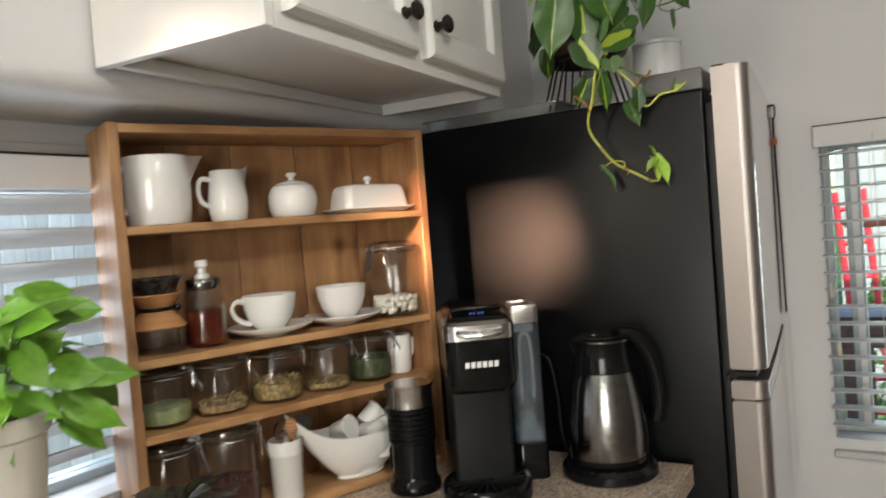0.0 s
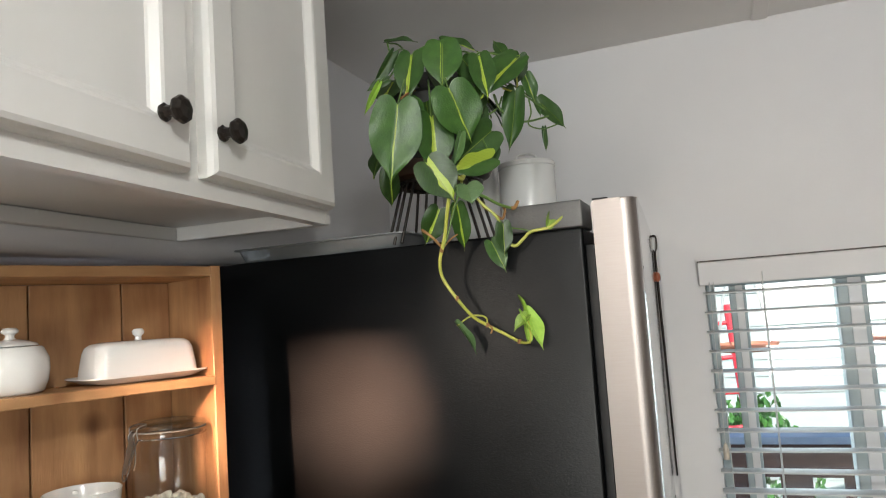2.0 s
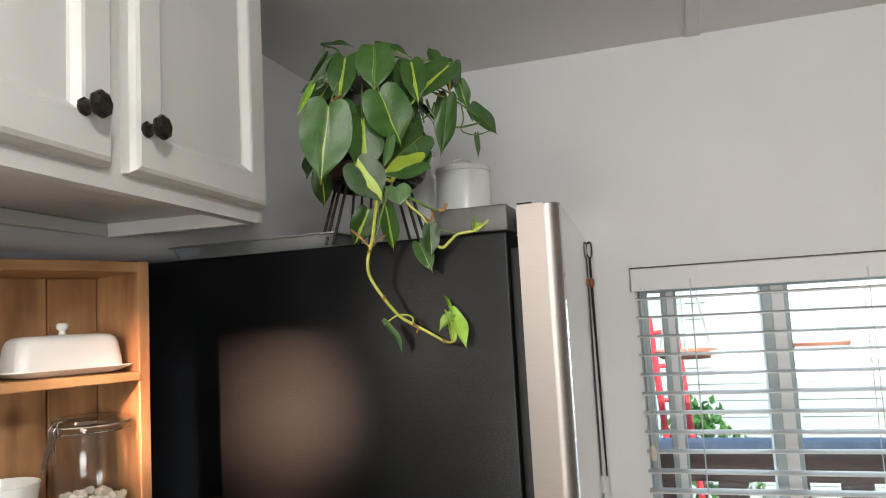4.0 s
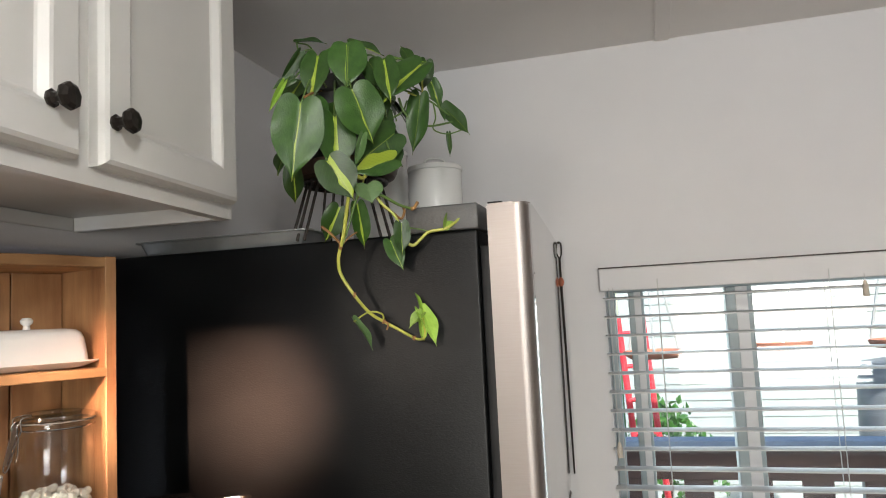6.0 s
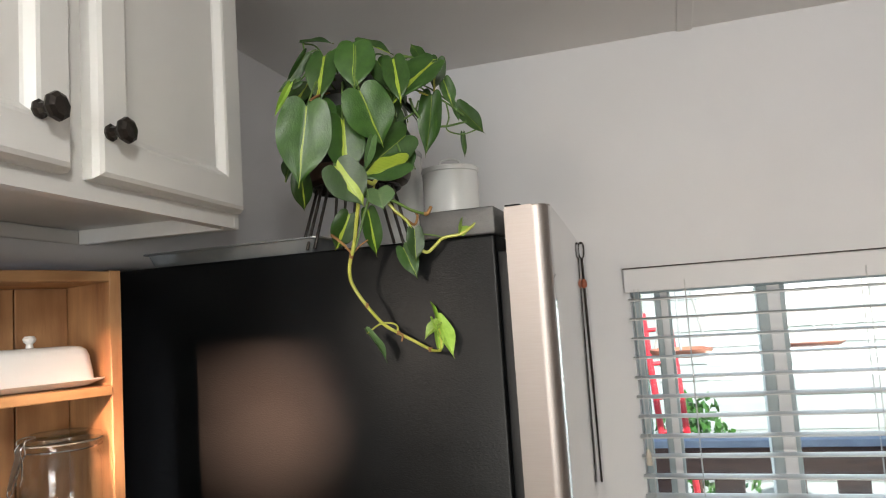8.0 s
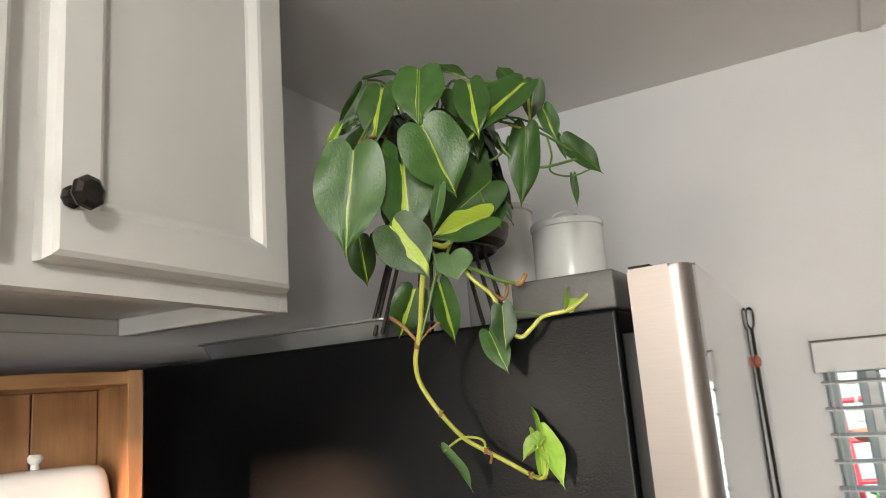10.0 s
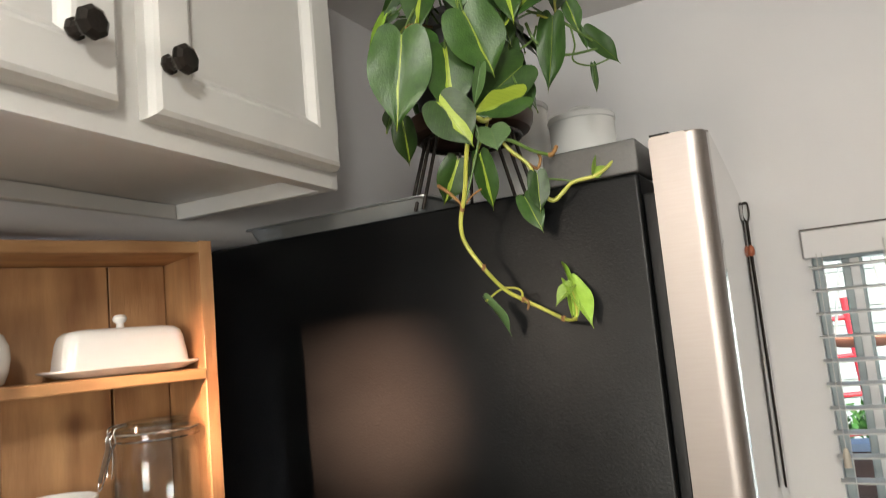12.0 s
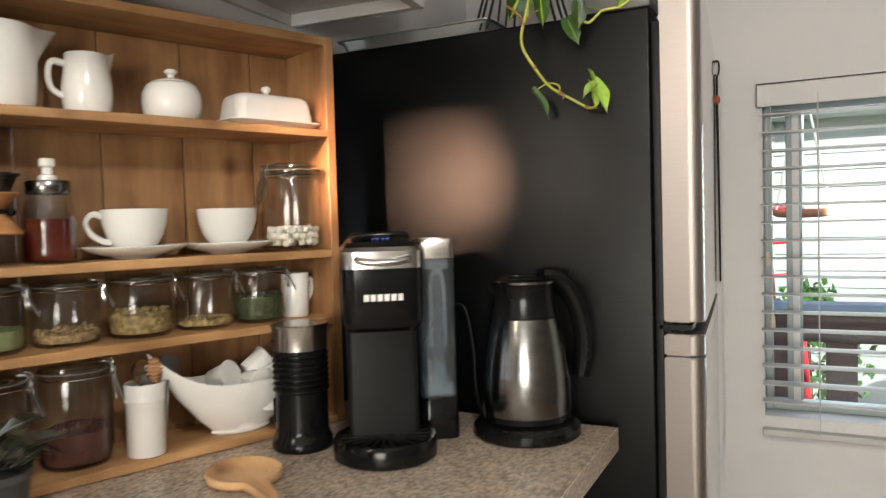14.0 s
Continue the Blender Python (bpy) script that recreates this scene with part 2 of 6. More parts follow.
def add_tube(bm, points, radius, seg=8, flat=1.0, taper=1.0):
    ps = [Vector(p) for p in points]
    rings, side = [], None
    for i, p in enumerate(ps):
        way = (ps[min(i + 1, len(ps) - 1)] - ps[max(i - 1, 0)]).normalized()
        if side is None:
            side = way.orthogonal().normalized()
        side = (side - way * side.dot(way)).normalized()
        up = way.cross(side)
        r = radius * (1 + (taper - 1) * i / max(1, len(ps) - 1))
        rings.append([bm.verts.new(p + r * (side * math.cos(2 * math.pi * k / seg) + flat * up * math.sin(2 * math.pi * k / seg))) for k in range(seg)])
    for a, b in zip(rings, rings[1:]):
        for k in range(seg):
            bm.faces.new((a[k], a[(k + 1) % seg], b[(k + 1) % seg], b[k]))
    bm.faces.new(rings[0][::-1])
    bm.faces.new(rings[-1])


def tube(points, radius, seg=8, n=6, flat=1.0, taper=1.0, smooth=True):
    bm = bmesh.new()
    add_tube(bm, spline(points, n) if smooth else points, radius, seg, flat, taper)
    return bm


# ---- the room ----
CEIL, YB, XU, XL = 2.11, 2.262, -1.00, -1.24
X1, Y0 = 2.3, -3.6

structure("floor", box(-1.6, X1 + 0.1, Y0 - 0.1, 2.4, -0.05, 0.0), M_FLOOR, "brown wood-look vinyl kitchen floor", "floor")
structure("ceiling", box(-1.6, X1 + 0.1, Y0 - 0.1, 2.4, CEIL, CEIL + 0.08), M_CEIL, "flat off-white painted low kitchen ceiling", "ceiling")
structure("ceiling_batten", box(-0.066, -0.032, Y0, YB - 0.002, CEIL - 0.005, CEIL + 0.004, 0.002), M_CEIL, "thin painted batten over a ceiling joint", "trim")

# unseen fitting added at the start of the warm beam
spotlight = thing("unseen_spotlight", pose(-0.92, -1.15, CEIL), "unseen ceiling spotlight added where the warm beam starts", "ceiling light")
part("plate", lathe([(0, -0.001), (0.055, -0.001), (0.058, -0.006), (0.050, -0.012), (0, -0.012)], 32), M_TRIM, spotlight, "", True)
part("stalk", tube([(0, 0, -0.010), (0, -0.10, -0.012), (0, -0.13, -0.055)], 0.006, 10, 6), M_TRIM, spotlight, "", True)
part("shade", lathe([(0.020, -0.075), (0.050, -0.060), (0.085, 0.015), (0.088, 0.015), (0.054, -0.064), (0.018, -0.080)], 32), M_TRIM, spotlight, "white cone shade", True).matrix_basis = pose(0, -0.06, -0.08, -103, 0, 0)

# Window wall with its opening
WX0, WX1, WZ0, WZ1 = -0.222, 0.68, 0.765, 1.53
bm = bmesh.new()
for x0, x1, z0, z1 in ((-1.6, WX0, 0, CEIL), (WX1, X1, 0, CEIL), (WX0, WX1, 0, WZ0), (WX0, WX1, WZ1, CEIL)):
    add_box(bm, x0, x1, YB, YB + 0.13, z0, z1)
structure("wall_north", bm, M_WALL, "pale grey painted wall around a window", "wall")
bm = bmesh.new()
for x0, x1, z0, z1 in ((-0.315, WX0, 0.66, 1.645), (WX1, X1, 0.66, 1.645), (WX0, WX1, 0.66, WZ0), (WX0, WX1, WZ1, 1.645)):
    add_box(bm, x0, x1, YB - 0.009, YB, z0, z1)
structure("wall_panel", bm, M_WALL, "thin pale grey painted wall panel", "wall panel")
structure("baseboard", box(-0.6, X1, YB - 0.014, YB, 0.0, 0.09, 0.003), M_TRIM, "white painted baseboard along the wall", "baseboard")
# unseen closing walls, kept dark so steel and enamel reflect little
bm = box(X1, X1 + 0.1, Y0, 2.4, 0, CEIL)
structure("wall_east", bm, M_UNSEEN_DARK, "unseen dark wall closing the room to the east", "wall")
# unseen opening, cut for the added south fill light
bm = bmesh.new()
for x0, x1, z0, z1 in ((-1.6, 0.1, 0, CEIL), (1.9, X1 + 0.1, 0, CEIL), (0.1, 1.9, 0, 0.6), (0.1, 1.9, 1.85, CEIL)):
    add_box(bm, x0, x1, Y0 - 0.1, Y0, z0, z1)
structure("wall_south", bm, M_UNSEEN_DARK, "unseen dark wall closing the room to the south", "wall")
# unseen slab, added only to hold the sun off the south opening
structure("sun_block_roof", box(-1.6, 3.4, Y0 - 3.2, Y0 - 0.102, 2.22, 2.32), M_UNSEEN_DARK, "unseen slab added to keep sun out of the south opening", "porch roof")

# Sink wall: upper face at XU with a rounded lower edge, recessed window wall below at XL
SOF = 1.605
bm = bmesh.new()
add_box(bm, -1.6, XU, Y0, YB, SOF, CEIL)
es = [e for e in bm.edges if all(abs(v.co.x - XU) < 1e-4 and abs(v.co.z - SOF) < 1e-4 for v in e.verts)]
bmesh.ops.bevel(bm, geom=es, offset=0.028, segments=6, affect="EDGES", profile=0.5)
structure("wall_west_upper", bm, M_WALL, "pale grey painted wall overhanging a window recess", "wall", True)
AY0, AY1, AZ0, AZ1 = -0.45, 1.16, 0.98, 1.52
bm = bmesh.new()
for y0, y1, z0, z1 in ((Y0, AY0, 0, SOF), (AY1, YB, 0, SOF), (AY0, AY1, 0, AZ0), (AY0, AY1, AZ1, SOF)):
    add_box(bm, -1.42, XL, y0, y1, z0, z1)
structure("wall_west", bm, M_WALL, "pale grey painted recessed wall behind the counter", "wall")
bm = bmesh.new()
for y0, y1, z0, z1 in ((AY0 - 0.05, AY0, AZ0 - 0.05, AZ1 + 0.05), (AY1, AY1 + 0.05, AZ0 - 0.05, AZ1 + 0.05), (AY0, AY1, AZ0 - 0.05, AZ0), (AY0, AY1, AZ1, AZ1 + 0.05)):
    add_box(bm, XL, XL + 0.018, y0, y1, z0, z1, 0.003)
structure("trim", bm, M_TRIM, "white painted casing of the sink window", "trim")


def window(name, wide, high, m, mullions, label):
    """A glazed window in local x (width) and z (height), centred in y."""
    w = thing(name, m, label, "window", "", "structure")
    f = 0.018
    bm = bmesh.new()
    add_box(bm, 0, f, -0.03, 0.03, 0, high, 0.003)
    add_box(bm, wide - f, wide, -0.03, 0.03, 0, high, 0.003)
    add_box(bm, f, wide - f, -0.03, 0.03, 0, f, 0.003)
    add_box(bm, f, wide - f, -0.03, 0.03, high - f, high, 0.003)
    part("window_frame", bm, M_FRAME, w, "grey-green metal window frame")
    edges = [f]
    for a, b in mullions:
        m1 = part("mullion", box(a, b, -0.028, 0.028, f, high - f, 0.003), M_FRAME, w)
        part("cover_strip", box(a + 0.38 * (b - a), b - 0.18 * (b - a), -0.031, -0.0283, f, high - f, 0.001), M_TRIM, m1, "pale cover strip")
        edges += [a, b]
    edges.append(wide - f)
    for a, b in zip(edges[::2], edges[1::2]):
        pane = part("pane", box(a, b, -0.003, 0.003, f, high - f), M_PANE, w)
        pane.visible_shadow = False
    return w


window("window_1", WX1 - WX0, WZ1 - WZ0, pose(WX0, YB + 0.095, WZ0), [(0.050, 0.086), (0.272, 0.332)], "sliding window with a grey-green frame")
window("window_2", AY1 - AY0, AZ1 - AZ0, pose(-1.375, AY0, AZ0, 0, 0, 90), [(0.78, 0.84)], "wide sink window with a grey-green frame")


def blind(name, m, wide, high, pitch, tilt, label, valance=0.052):
    """Horizontal slat blind hanging in the local xz plane, its front towards -y, top at z 0."""
    b = thing(name, m, label, "window blind")
    part("valance", box(0, wide, -0.020, -0.012, -valance, 0, 0.002), M_WALL, b, "flat pale grey valance board")
    # dark strip drawn in place of the shaded gap above the valance
    part("gap_shade_strip", box(-0.001, wide, -0.021, -0.004, 0.0003, 0.0035), M_IRON, b, "thin dark strip for the shaded gap above")
    part("valance_return", box(0, 0.008, -0.0115, 0.03, -valance, 0, 0.0015), M_SLAT, b)
    part("headrail", box(0.012, wide - 0.012, -0.0105, 0.022, -0.045, -0.004, 0.002), M_SLAT, b)
    n = int((high - valance - 0.03) / pitch)
    bm = bmesh.new()
    rows = [[bm.verts.new((x, -0.0245 + 0.049 * k / 4, 0.0035 * (1 - (k / 2 - 1) ** 2))) for k in range(5)] for x in (0.006, wide - 0.006)]
    low = [[bm.verts.new(v.co + Vector((0, 0, -0.0026))) for v in r] for r in rows]
    for k in range(4):
        bm.faces.new((rows[0][k], rows[0][k + 1], rows[1][k + 1], rows[1][k]))
        bm.faces.new((low[0][k + 1], low[0][k], low[1][k], low[1][k + 1]))
    for r, l in zip(rows, low):
        for k in range(4):
            bm.faces.new((r[k], r[k + 1], l[k + 1], l[k]))
    bm.faces.new((rows[0][0], rows[1][0], low[1][0], low[0][0]))
    bm.faces.new((rows[0][4], low[0][4], low[1][4], rows[1][4]))
    data = mesh_of(bm, "slat", M_SLAT)
    rnd = random.Random(5)
    for i in range(n):
        s = new("slat", data)
        s.parent = b
        s.matrix_basis = pose(0, 0, -valance - 0.018 - pitch * i, tilt + rnd.uniform(-1.5, 1.5), rnd.uniform(-0.25, 0.25), 0)
    part("bottom_rail", box(0.006, wide - 0.006, -0.024, 0.024, -high, -high + 0.016, 0.003), M_SLAT, b)
    for x in (0.13, wide * 0.5, wide - 0.13):
        for y in (-0.027, 0.026):
            part("ladder_cord", tube([(x, y, -0.03), (x, y, -high + 0.012)], 0.0011, 5, smooth=False), M_SLAT, b)
    return b


def pull_cord(owner, x, top, end):
    """A thin cord with a small turned tassel, hanging in front of the slats."""
    c = part("pull_cord", tube([(x, -0.030, top), (x, -0.030, end)], 0.0010, 5, smooth=False), M_SLAT, owner)
    part("tassel", lathe([(0, end - 0.036), (0.0065, end - 0.035), (0.0060, end - 0.012), (0.0030, end - 0.002), (0, end)], 14, cx=x, cy=-0.030), M_TASSEL, c, "pale wooden tassel", True)


M_TASSEL = mat("tassel_wood", (0.46, 0.40, 0.32), (0.56, 0.50, 0.42), 0.5, scale=40)
main_blind = blind("window_blind", pose(-0.232, YB - 0.012, 1.567), 0.97, 0.845, 0.0432, -1, "white slatted window blind hanging open")
blind("window_blind", pose(XL + 0.035, AY0 - 0.02, 1.545, 0, 0, 90), AY1 - AY0 + 0.04, 0.56, 0.050, -34, "white slatted blind half tilted over the sink")

for x, end in ((0.552, -0.058), (0.021, -0.395), (0.030, -0.545)):
    pull_cord(main_blind, x, -0.045, end)

# ---- counter ----
structure("counter_backing", box(XL, XL + 0.012, Y0, 1.49, 0.925, 0.975, 0.002), M_COUNTER, "low brown speckled counter upstand", "upstand")
counter = thing("worktop", pose(-0.8, 0, 0.882), "brown speckled laminate kitchen worktop", "worktop")
part("slab", box(XL + 0.801, 0.384, Y0 + 0.01, 1.4965, 0, 0.038, 0.002, 2), M_COUNTER, counter)
part("front_edging", box(0.3845, 0.388, Y0 + 0.01, 1.4965, 0.0, 0.0375, 0.0015, 2), M_COUNTER, counter)
part("end_edging", box(XL + 0.801, 0.388, 1.497, 1.4995, 0.0, 0.0375, 0.001, 2), M_COUNTER, counter)


def base_cabinet(y0, y1):
    c = thing("base_cabinet", pose(0, y0, 0), "white painted base cabinet under the worktop", "cabinet", "base cabinets under the worktop")
    w = y1 - y0
    part("body", box(-1.2, -0.515, 0.001, w - 0.001, 0.09, 0.881), M_CAB, c)
    part("plinth", box(-1.18, -0.56, 0.001, w - 0.001, 0.0, 0.089), M_BLACK, c)
    d = part("door", box(-0.514, -0.496, 0.006, w - 0.006, 0.10, 0.86, 0.004), M_CAB, c)
    part("knob", lathe([(0, 0), (0.006, 0), (0.005, 0.012), (0.015, 0.018), (0.014, 0.026), (0, 0.028)], 12), M_IRON, d, "black knob").matrix_basis = pose(-0.496, w - 0.05, 0.78, 0, 90, 0)


for i in range(4):
    base_cabinet(-0.3 + i * 0.448, -0.3 + (i + 1) * 0.448)


# ---- upper cabinet ----
def cabinet_door(parent, y0, y1, z0, z1, knob_y, knob_z):
    """A framed door whose face lies at local x 0.022, with a recessed centre panel and a moulded inner edge."""
    st = 0.049
    bm = bmesh.new()
    outer = [(y0, z0), (y1, z0), (y1, z1), (y0, z1)]

    def ring(inset, x):
        return [bm.verts.new((x, y + (inset if y == y0 else -inset), z + (inset if z == z0 else -inset))) for y, z in outer]
    rings = [ring(0, 0.0), ring(0, 0.012), ring(0.0035, 0.019), ring(0.008, 0.022), ring(st - 0.005, 0.022), ring(st - 0.001, 0.0205), ring(st + 0.006, 0.0125), ring(st + 0.009, 0.0105)]
    for a, b in zip(rings, rings[1:]):
        for i in range(4):
            j = (i + 1) % 4
            bm.faces.new((a[i], a[j], b[j], b[i]))
    bm.faces.new(rings[0][::-1])
    bm.faces.new(rings[-1])
    d = part("door", bm, M_CAB, parent, "white painted framed door")
    k = lathe([(0.0090, 0), (0.0100, 0.003), (0.0070, 0.005), (0.0060, 0.010), (0.0072, 0.015), (0.0135, 0.0185), (0.0148, 0.0215), (0.0142, 0.0255), (0.0100, 0.0285), (0, 0.0295)], 8)
    kn = part("knob", k, M_IRON, d, "dark bronze octagonal knob")
    kn.matrix_basis = pose(0.022, knob_y, knob_z, 0, 90, 0) @ pose(0, 0, 0, 0, 0, 11)
    return d


upper = thing("wall_cabinet", pose(-0.6926, 0.789, 1.637, 0, 0, 3.2), "white painted two-door wall cabinet", "cabinet")
CW, CH, CD = 0.688, CEIL - 1.637 - 0.002, 0.300
for y in (0, CW - 0.016):
    part("side_panel", box(-CD, 0, y, y + 0.016, 0, CH, 0.002), M_CAB, upper)
part("top_panel", box(-CD + 0.001, -0.0195, 0.017, CW - 0.017, CH - 0.016, CH, 0.001), M_CAB, upper)
part("bottom_panel", box(-CD + 0.015, -0.020, 0.017, CW - 0.017, 0.022, 0.034), M_CAB, upper)
part("back_panel", box(-CD, -CD + 0.014, 0.017, CW - 0.017, 0.036, CH - 0.017), M_CAB, upper)
bm = bmesh.new()
add_box(bm, -0.019, 0.0, 0.016, CW - 0.016, 0, 0.045)
for a, b in ((0.016, 0.07), (0.29, 0.39), (CW - 0.06, CW - 0.016)):
    add_box(bm, -0.019, 0.0, a, b, 0.045, CH - 0.017)
part("face_frame", bm, M_CAB, upper)
part("hanging_rail", box(-CD + 0.016, -CD + 0.032, 0.018, CW - 0.018, 0.0, 0.021, 0.002), M_CAB, upper)
cabinet_door(upper, 0.030, 0.336, 0.021, CH - 0.03, 0.288, 0.073)
cabinet_door(upper, 0.370, 0.671, 0.021, CH - 0.03, 0.386, 0.073)

# ---- fridge ----
FX0, FX1, FY0, FY1, FZ = -1.068, -0.358, 1.535, 2.20, 1.600
fridge = thing("refrigerator", pose(-0.7, 1.86, 0), "black-sided refrigerator with brushed steel doors", "refrigerator")
fo = (-0.7, 1.86)


def fpart(name, x0, x1, y0, y1, z0, z1, bev, material, label="", seg=3):
    return part(name, box(x0 - fo[0], x1 - fo[0], y0 - fo[1], y1 - fo[1], z0, z1, bev, seg), material, fridge, label, True)


fpart("body", FX0, FX1, FY0, FY1, 0.03, FZ, 0.005, M_BLACK_SIDE, "pebbled black enamel body")
fpart("gasket", FX1 + 0.0005, FX1 + 0.014, FY0 + 0.006, FY1 - 0.006, 0.10, 1.575, 0.002, M_BLACK)
fpart("foot", -1.0, -0.95, 1.58, 1.63, 0.0, 0.029, 0.002, M_BLACK)
fpart("foot", -1.0, -0.95, 2.10, 2.15, 0.0, 0.029, 0.002, M_BLACK)
fpart("foot", -0.45, -0.40, 1.58, 1.63, 0.0, 0.029, 0.002, M_BLACK)
fpart("foot", -0.45, -0.40, 2.10, 2.15, 0.0, 0.029, 0.002, M_BLACK)
fpart("hinge_cover", -0.470, -0.357, FY0 + 0.001, 1.615, FZ + 0.0005, 1.640, 0.003, M_HINGE, "pebbled dark grey hinge cover on top")


def fridge_door(name, z0, z1):
    """Door in plan: flat steel side, rounded front corners, front slanted back to fit the camera's view."""
    prof = [(-0.343, FY0), (-0.305, FY0), (-0.303, FY0)]
    for k in range(1, 9):
        a = k / 8 * math.pi / 2
        prof.append((-0.303 + 0.023 * math.sin(a), FY0 + 0.023 * (1 - math.cos(a))))
    prof.append((-0.2799, FY0 + 0.027))
    w = FY1 - 0.003
    back = [(x, FY0 + w - y) for x, y in prof[::-1]]
    prof = prof + [(-0.279, FY0 + (w - FY0) * 0.33), (-0.279, FY0 + (w - FY0) * 0.66)] + back
    prof = [(x - 0.042 * (y - FY0) / (FY1 - FY0) * min(1.0, (x + 0.343) / 0.06), y) for x, y in prof]
    bm = bmesh.new()
    lo = [bm.verts.new((x - fo[0], y - fo[1], z0)) for x, y in prof]
    hi = [bm.verts.new((x - fo[0], y - fo[1], z1)) for x, y in prof]
    n = len(prof)
    for i in range(n):
        bm.faces.new((lo[i], lo[(i + 1) % n], hi[(i + 1) % n], hi[i]))
    bm.faces.new(lo[::-1])
    bm.faces.new(hi)
    es = [e for e in bm.edges if abs(e.verts[0].co.z - e.verts[1].co.z) < 1e-6]
    bmesh.ops.bevel(bm, geom=es, offset=0.0025, segments=2, affect="EDGES")
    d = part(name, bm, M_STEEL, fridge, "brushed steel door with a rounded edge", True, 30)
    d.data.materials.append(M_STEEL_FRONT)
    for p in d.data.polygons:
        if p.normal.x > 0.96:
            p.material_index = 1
    return d


fz = fridge_door("freezer_door", 1.090, 1.636)
fd = fridge_door("fridge_door", 0.10, 1.0335)
cap = fridge_door("door_cap", 1.0352, 1.0705)
cap.parent = fd
part("top_cap", box(-0.342 - fo[0], -0.320 - fo[0], FY0 + 0.002 - fo[1], FY0 + 0.32 - fo[1], 1.6363, 1.6385, 0.0005), M_BLACK, fz, "black cap strip")
part("door_gap", box(-0.350 - fo[0], -0.333 - fo[0], FY0 + 0.010 - fo[1], FY1 - 0.010 - fo[1], 1.0715, 1.089), M_BLACK, fridge, "black recess between the doors")
part("hinge_pin", lathe([(0, 1.0725), (0.008, 1.0725), (0.008, 1.089), (0, 1.089)], 12, cx=-0.320 - fo[0], cy=1.56 - fo[1]), M_IRON, fridge)
part("middle_hinge", box(-0.352 - fo[0], -0.300 - fo[0], FY0 + 0.006 - fo[1], FY0 + 0.05 - fo[1], 1.0765, 1.085, 0.001), M_BLACK, fridge)


# ---- open shelf rack on the worktop ----
SH = pose(-1.070, 0.834, 0.9205, 0, 0, 69.04)
SW, SD, STOP = 0.582, 0.138, 0.662
LEVELS = (0.014, 0.184, 0.300, 0.505)

rack = thing("shelf_rack", SH, "open natural wood shelf rack standing on the worktop", "shelf rack")


def board(name, x0, x1, y0, y1, z0, z1, material, seed, upright=False):
    """A plank with slightly wavy sawn edges."""
    bm = bmesh.new()
    n = 14
    rnd = random.Random(seed)
    ph = [rnd.uniform(0, 6.28) for _ in range(4)]
    rings = []
    for i in range(n + 1):
        t = i / n
        w = 0.0009 * (math.sin(9 * t + ph[0]) + 0.6 * math.sin(23 * t + ph[1]))
        w2 = 0.0007 * (math.sin(7 * t + ph[2]) + 0.7 * math.sin(19 * t + ph[3]))
        c = 0.0012
        if upright:
            z = z0 + (z1 - z0) * t
            loop = [(x0, y0 + c), (x0 + c, y0 + w), (x1 - c, y0 + w), (x1, y0 + c), (x1, y1), (x0, y1)]
            rings.append([bm.verts.new((x, y, z)) for x, y in loop])
        else:
            x = x0 + (x1 - x0) * t
            loop = [(y0 + w + c, z0), (y0 + w, z0 + c), (y0 + w, z1 - c + w2), (y0 + w + c, z1 + w2), (y1, z1), (y1, z0)]
            rings.append([bm.verts.new((x, y, z)) for y, z in loop])
    for a, b in zip(rings, rings[1:]):
        for k in range(6):
            bm.faces.new((a[k], a[(k + 1) % 6], b[(k + 1) % 6], b[k]))
    bm.faces.new(rings[0])
    bm.faces.new(rings[-1][::-1])
    return part(name, bm, material, rack)


T = 0.016
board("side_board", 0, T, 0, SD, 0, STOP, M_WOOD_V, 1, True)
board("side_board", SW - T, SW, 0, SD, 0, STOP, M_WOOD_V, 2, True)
board("top_board", T, SW - T, 0.001, SD, STOP - 0.015, STOP - 0.001, M_WOOD_H, 3)
for i, z in enumerate(LEVELS):
    board("shelf_board", T, SW - T, -0.001, SD - 0.013, z - 0.0135, z, M_WOOD_H, 10 + i)
cuts = (T, 0.118, 0.237, 0.366, 0.492, SW - T)
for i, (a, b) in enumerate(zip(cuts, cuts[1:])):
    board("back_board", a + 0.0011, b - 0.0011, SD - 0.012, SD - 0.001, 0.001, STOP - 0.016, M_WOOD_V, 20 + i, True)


def on_rack(x, y, level, turn=0.0):
    return SH @ pose(x, y, LEVELS[level] + 0.0006, 0, 0, turn)


def handle(points, r, parent, material=None, flat=1.4, label=""):
    return part("handle", tube(points, r, 10, 8, flat), material or M_CHINA, parent, label, True)


def spouted(profile, lift, reach, seg=48):
    """A thrown body whose upper rings are drawn out to a pouring lip at +x."""
    bm = bmesh.new()
    rings = add_lathe(bm, profile, seg)
    top = max(z for _, z in profile)
    low = top * 0.62
    for ring in rings:
        if len(ring) == 1:
            continue
        for v in ring:
            a = math.atan2(v.co.y, v.co.x)
            k = max(0.0, (v.co.z - low) / (top - low)) ** 1.7 * math.exp(-(a / 0.30) ** 2)
            v.co.x += reach * k
            v.co.z += lift * k
    return bm


# top shelf: pitcher, jug, sugar bowl, butter dish
pit = thing("pitcher", on_rack(0.086, 0.068, 3, 0), "large white china pitcher with a pouring lip", "pitcher")
part("body", spouted([(0, 0), (0.046, 0), (0.049, 0.003), (0.0515, 0.03), (0.0525, 0.07), (0.0525, 0.109), (0.0515, 0.111), (0.0495, 0.110), (0.049, 0.06), (0.047, 0.006), (0, 0.005)], 0.003, 0.028), M_CHINA, pit, "", True)
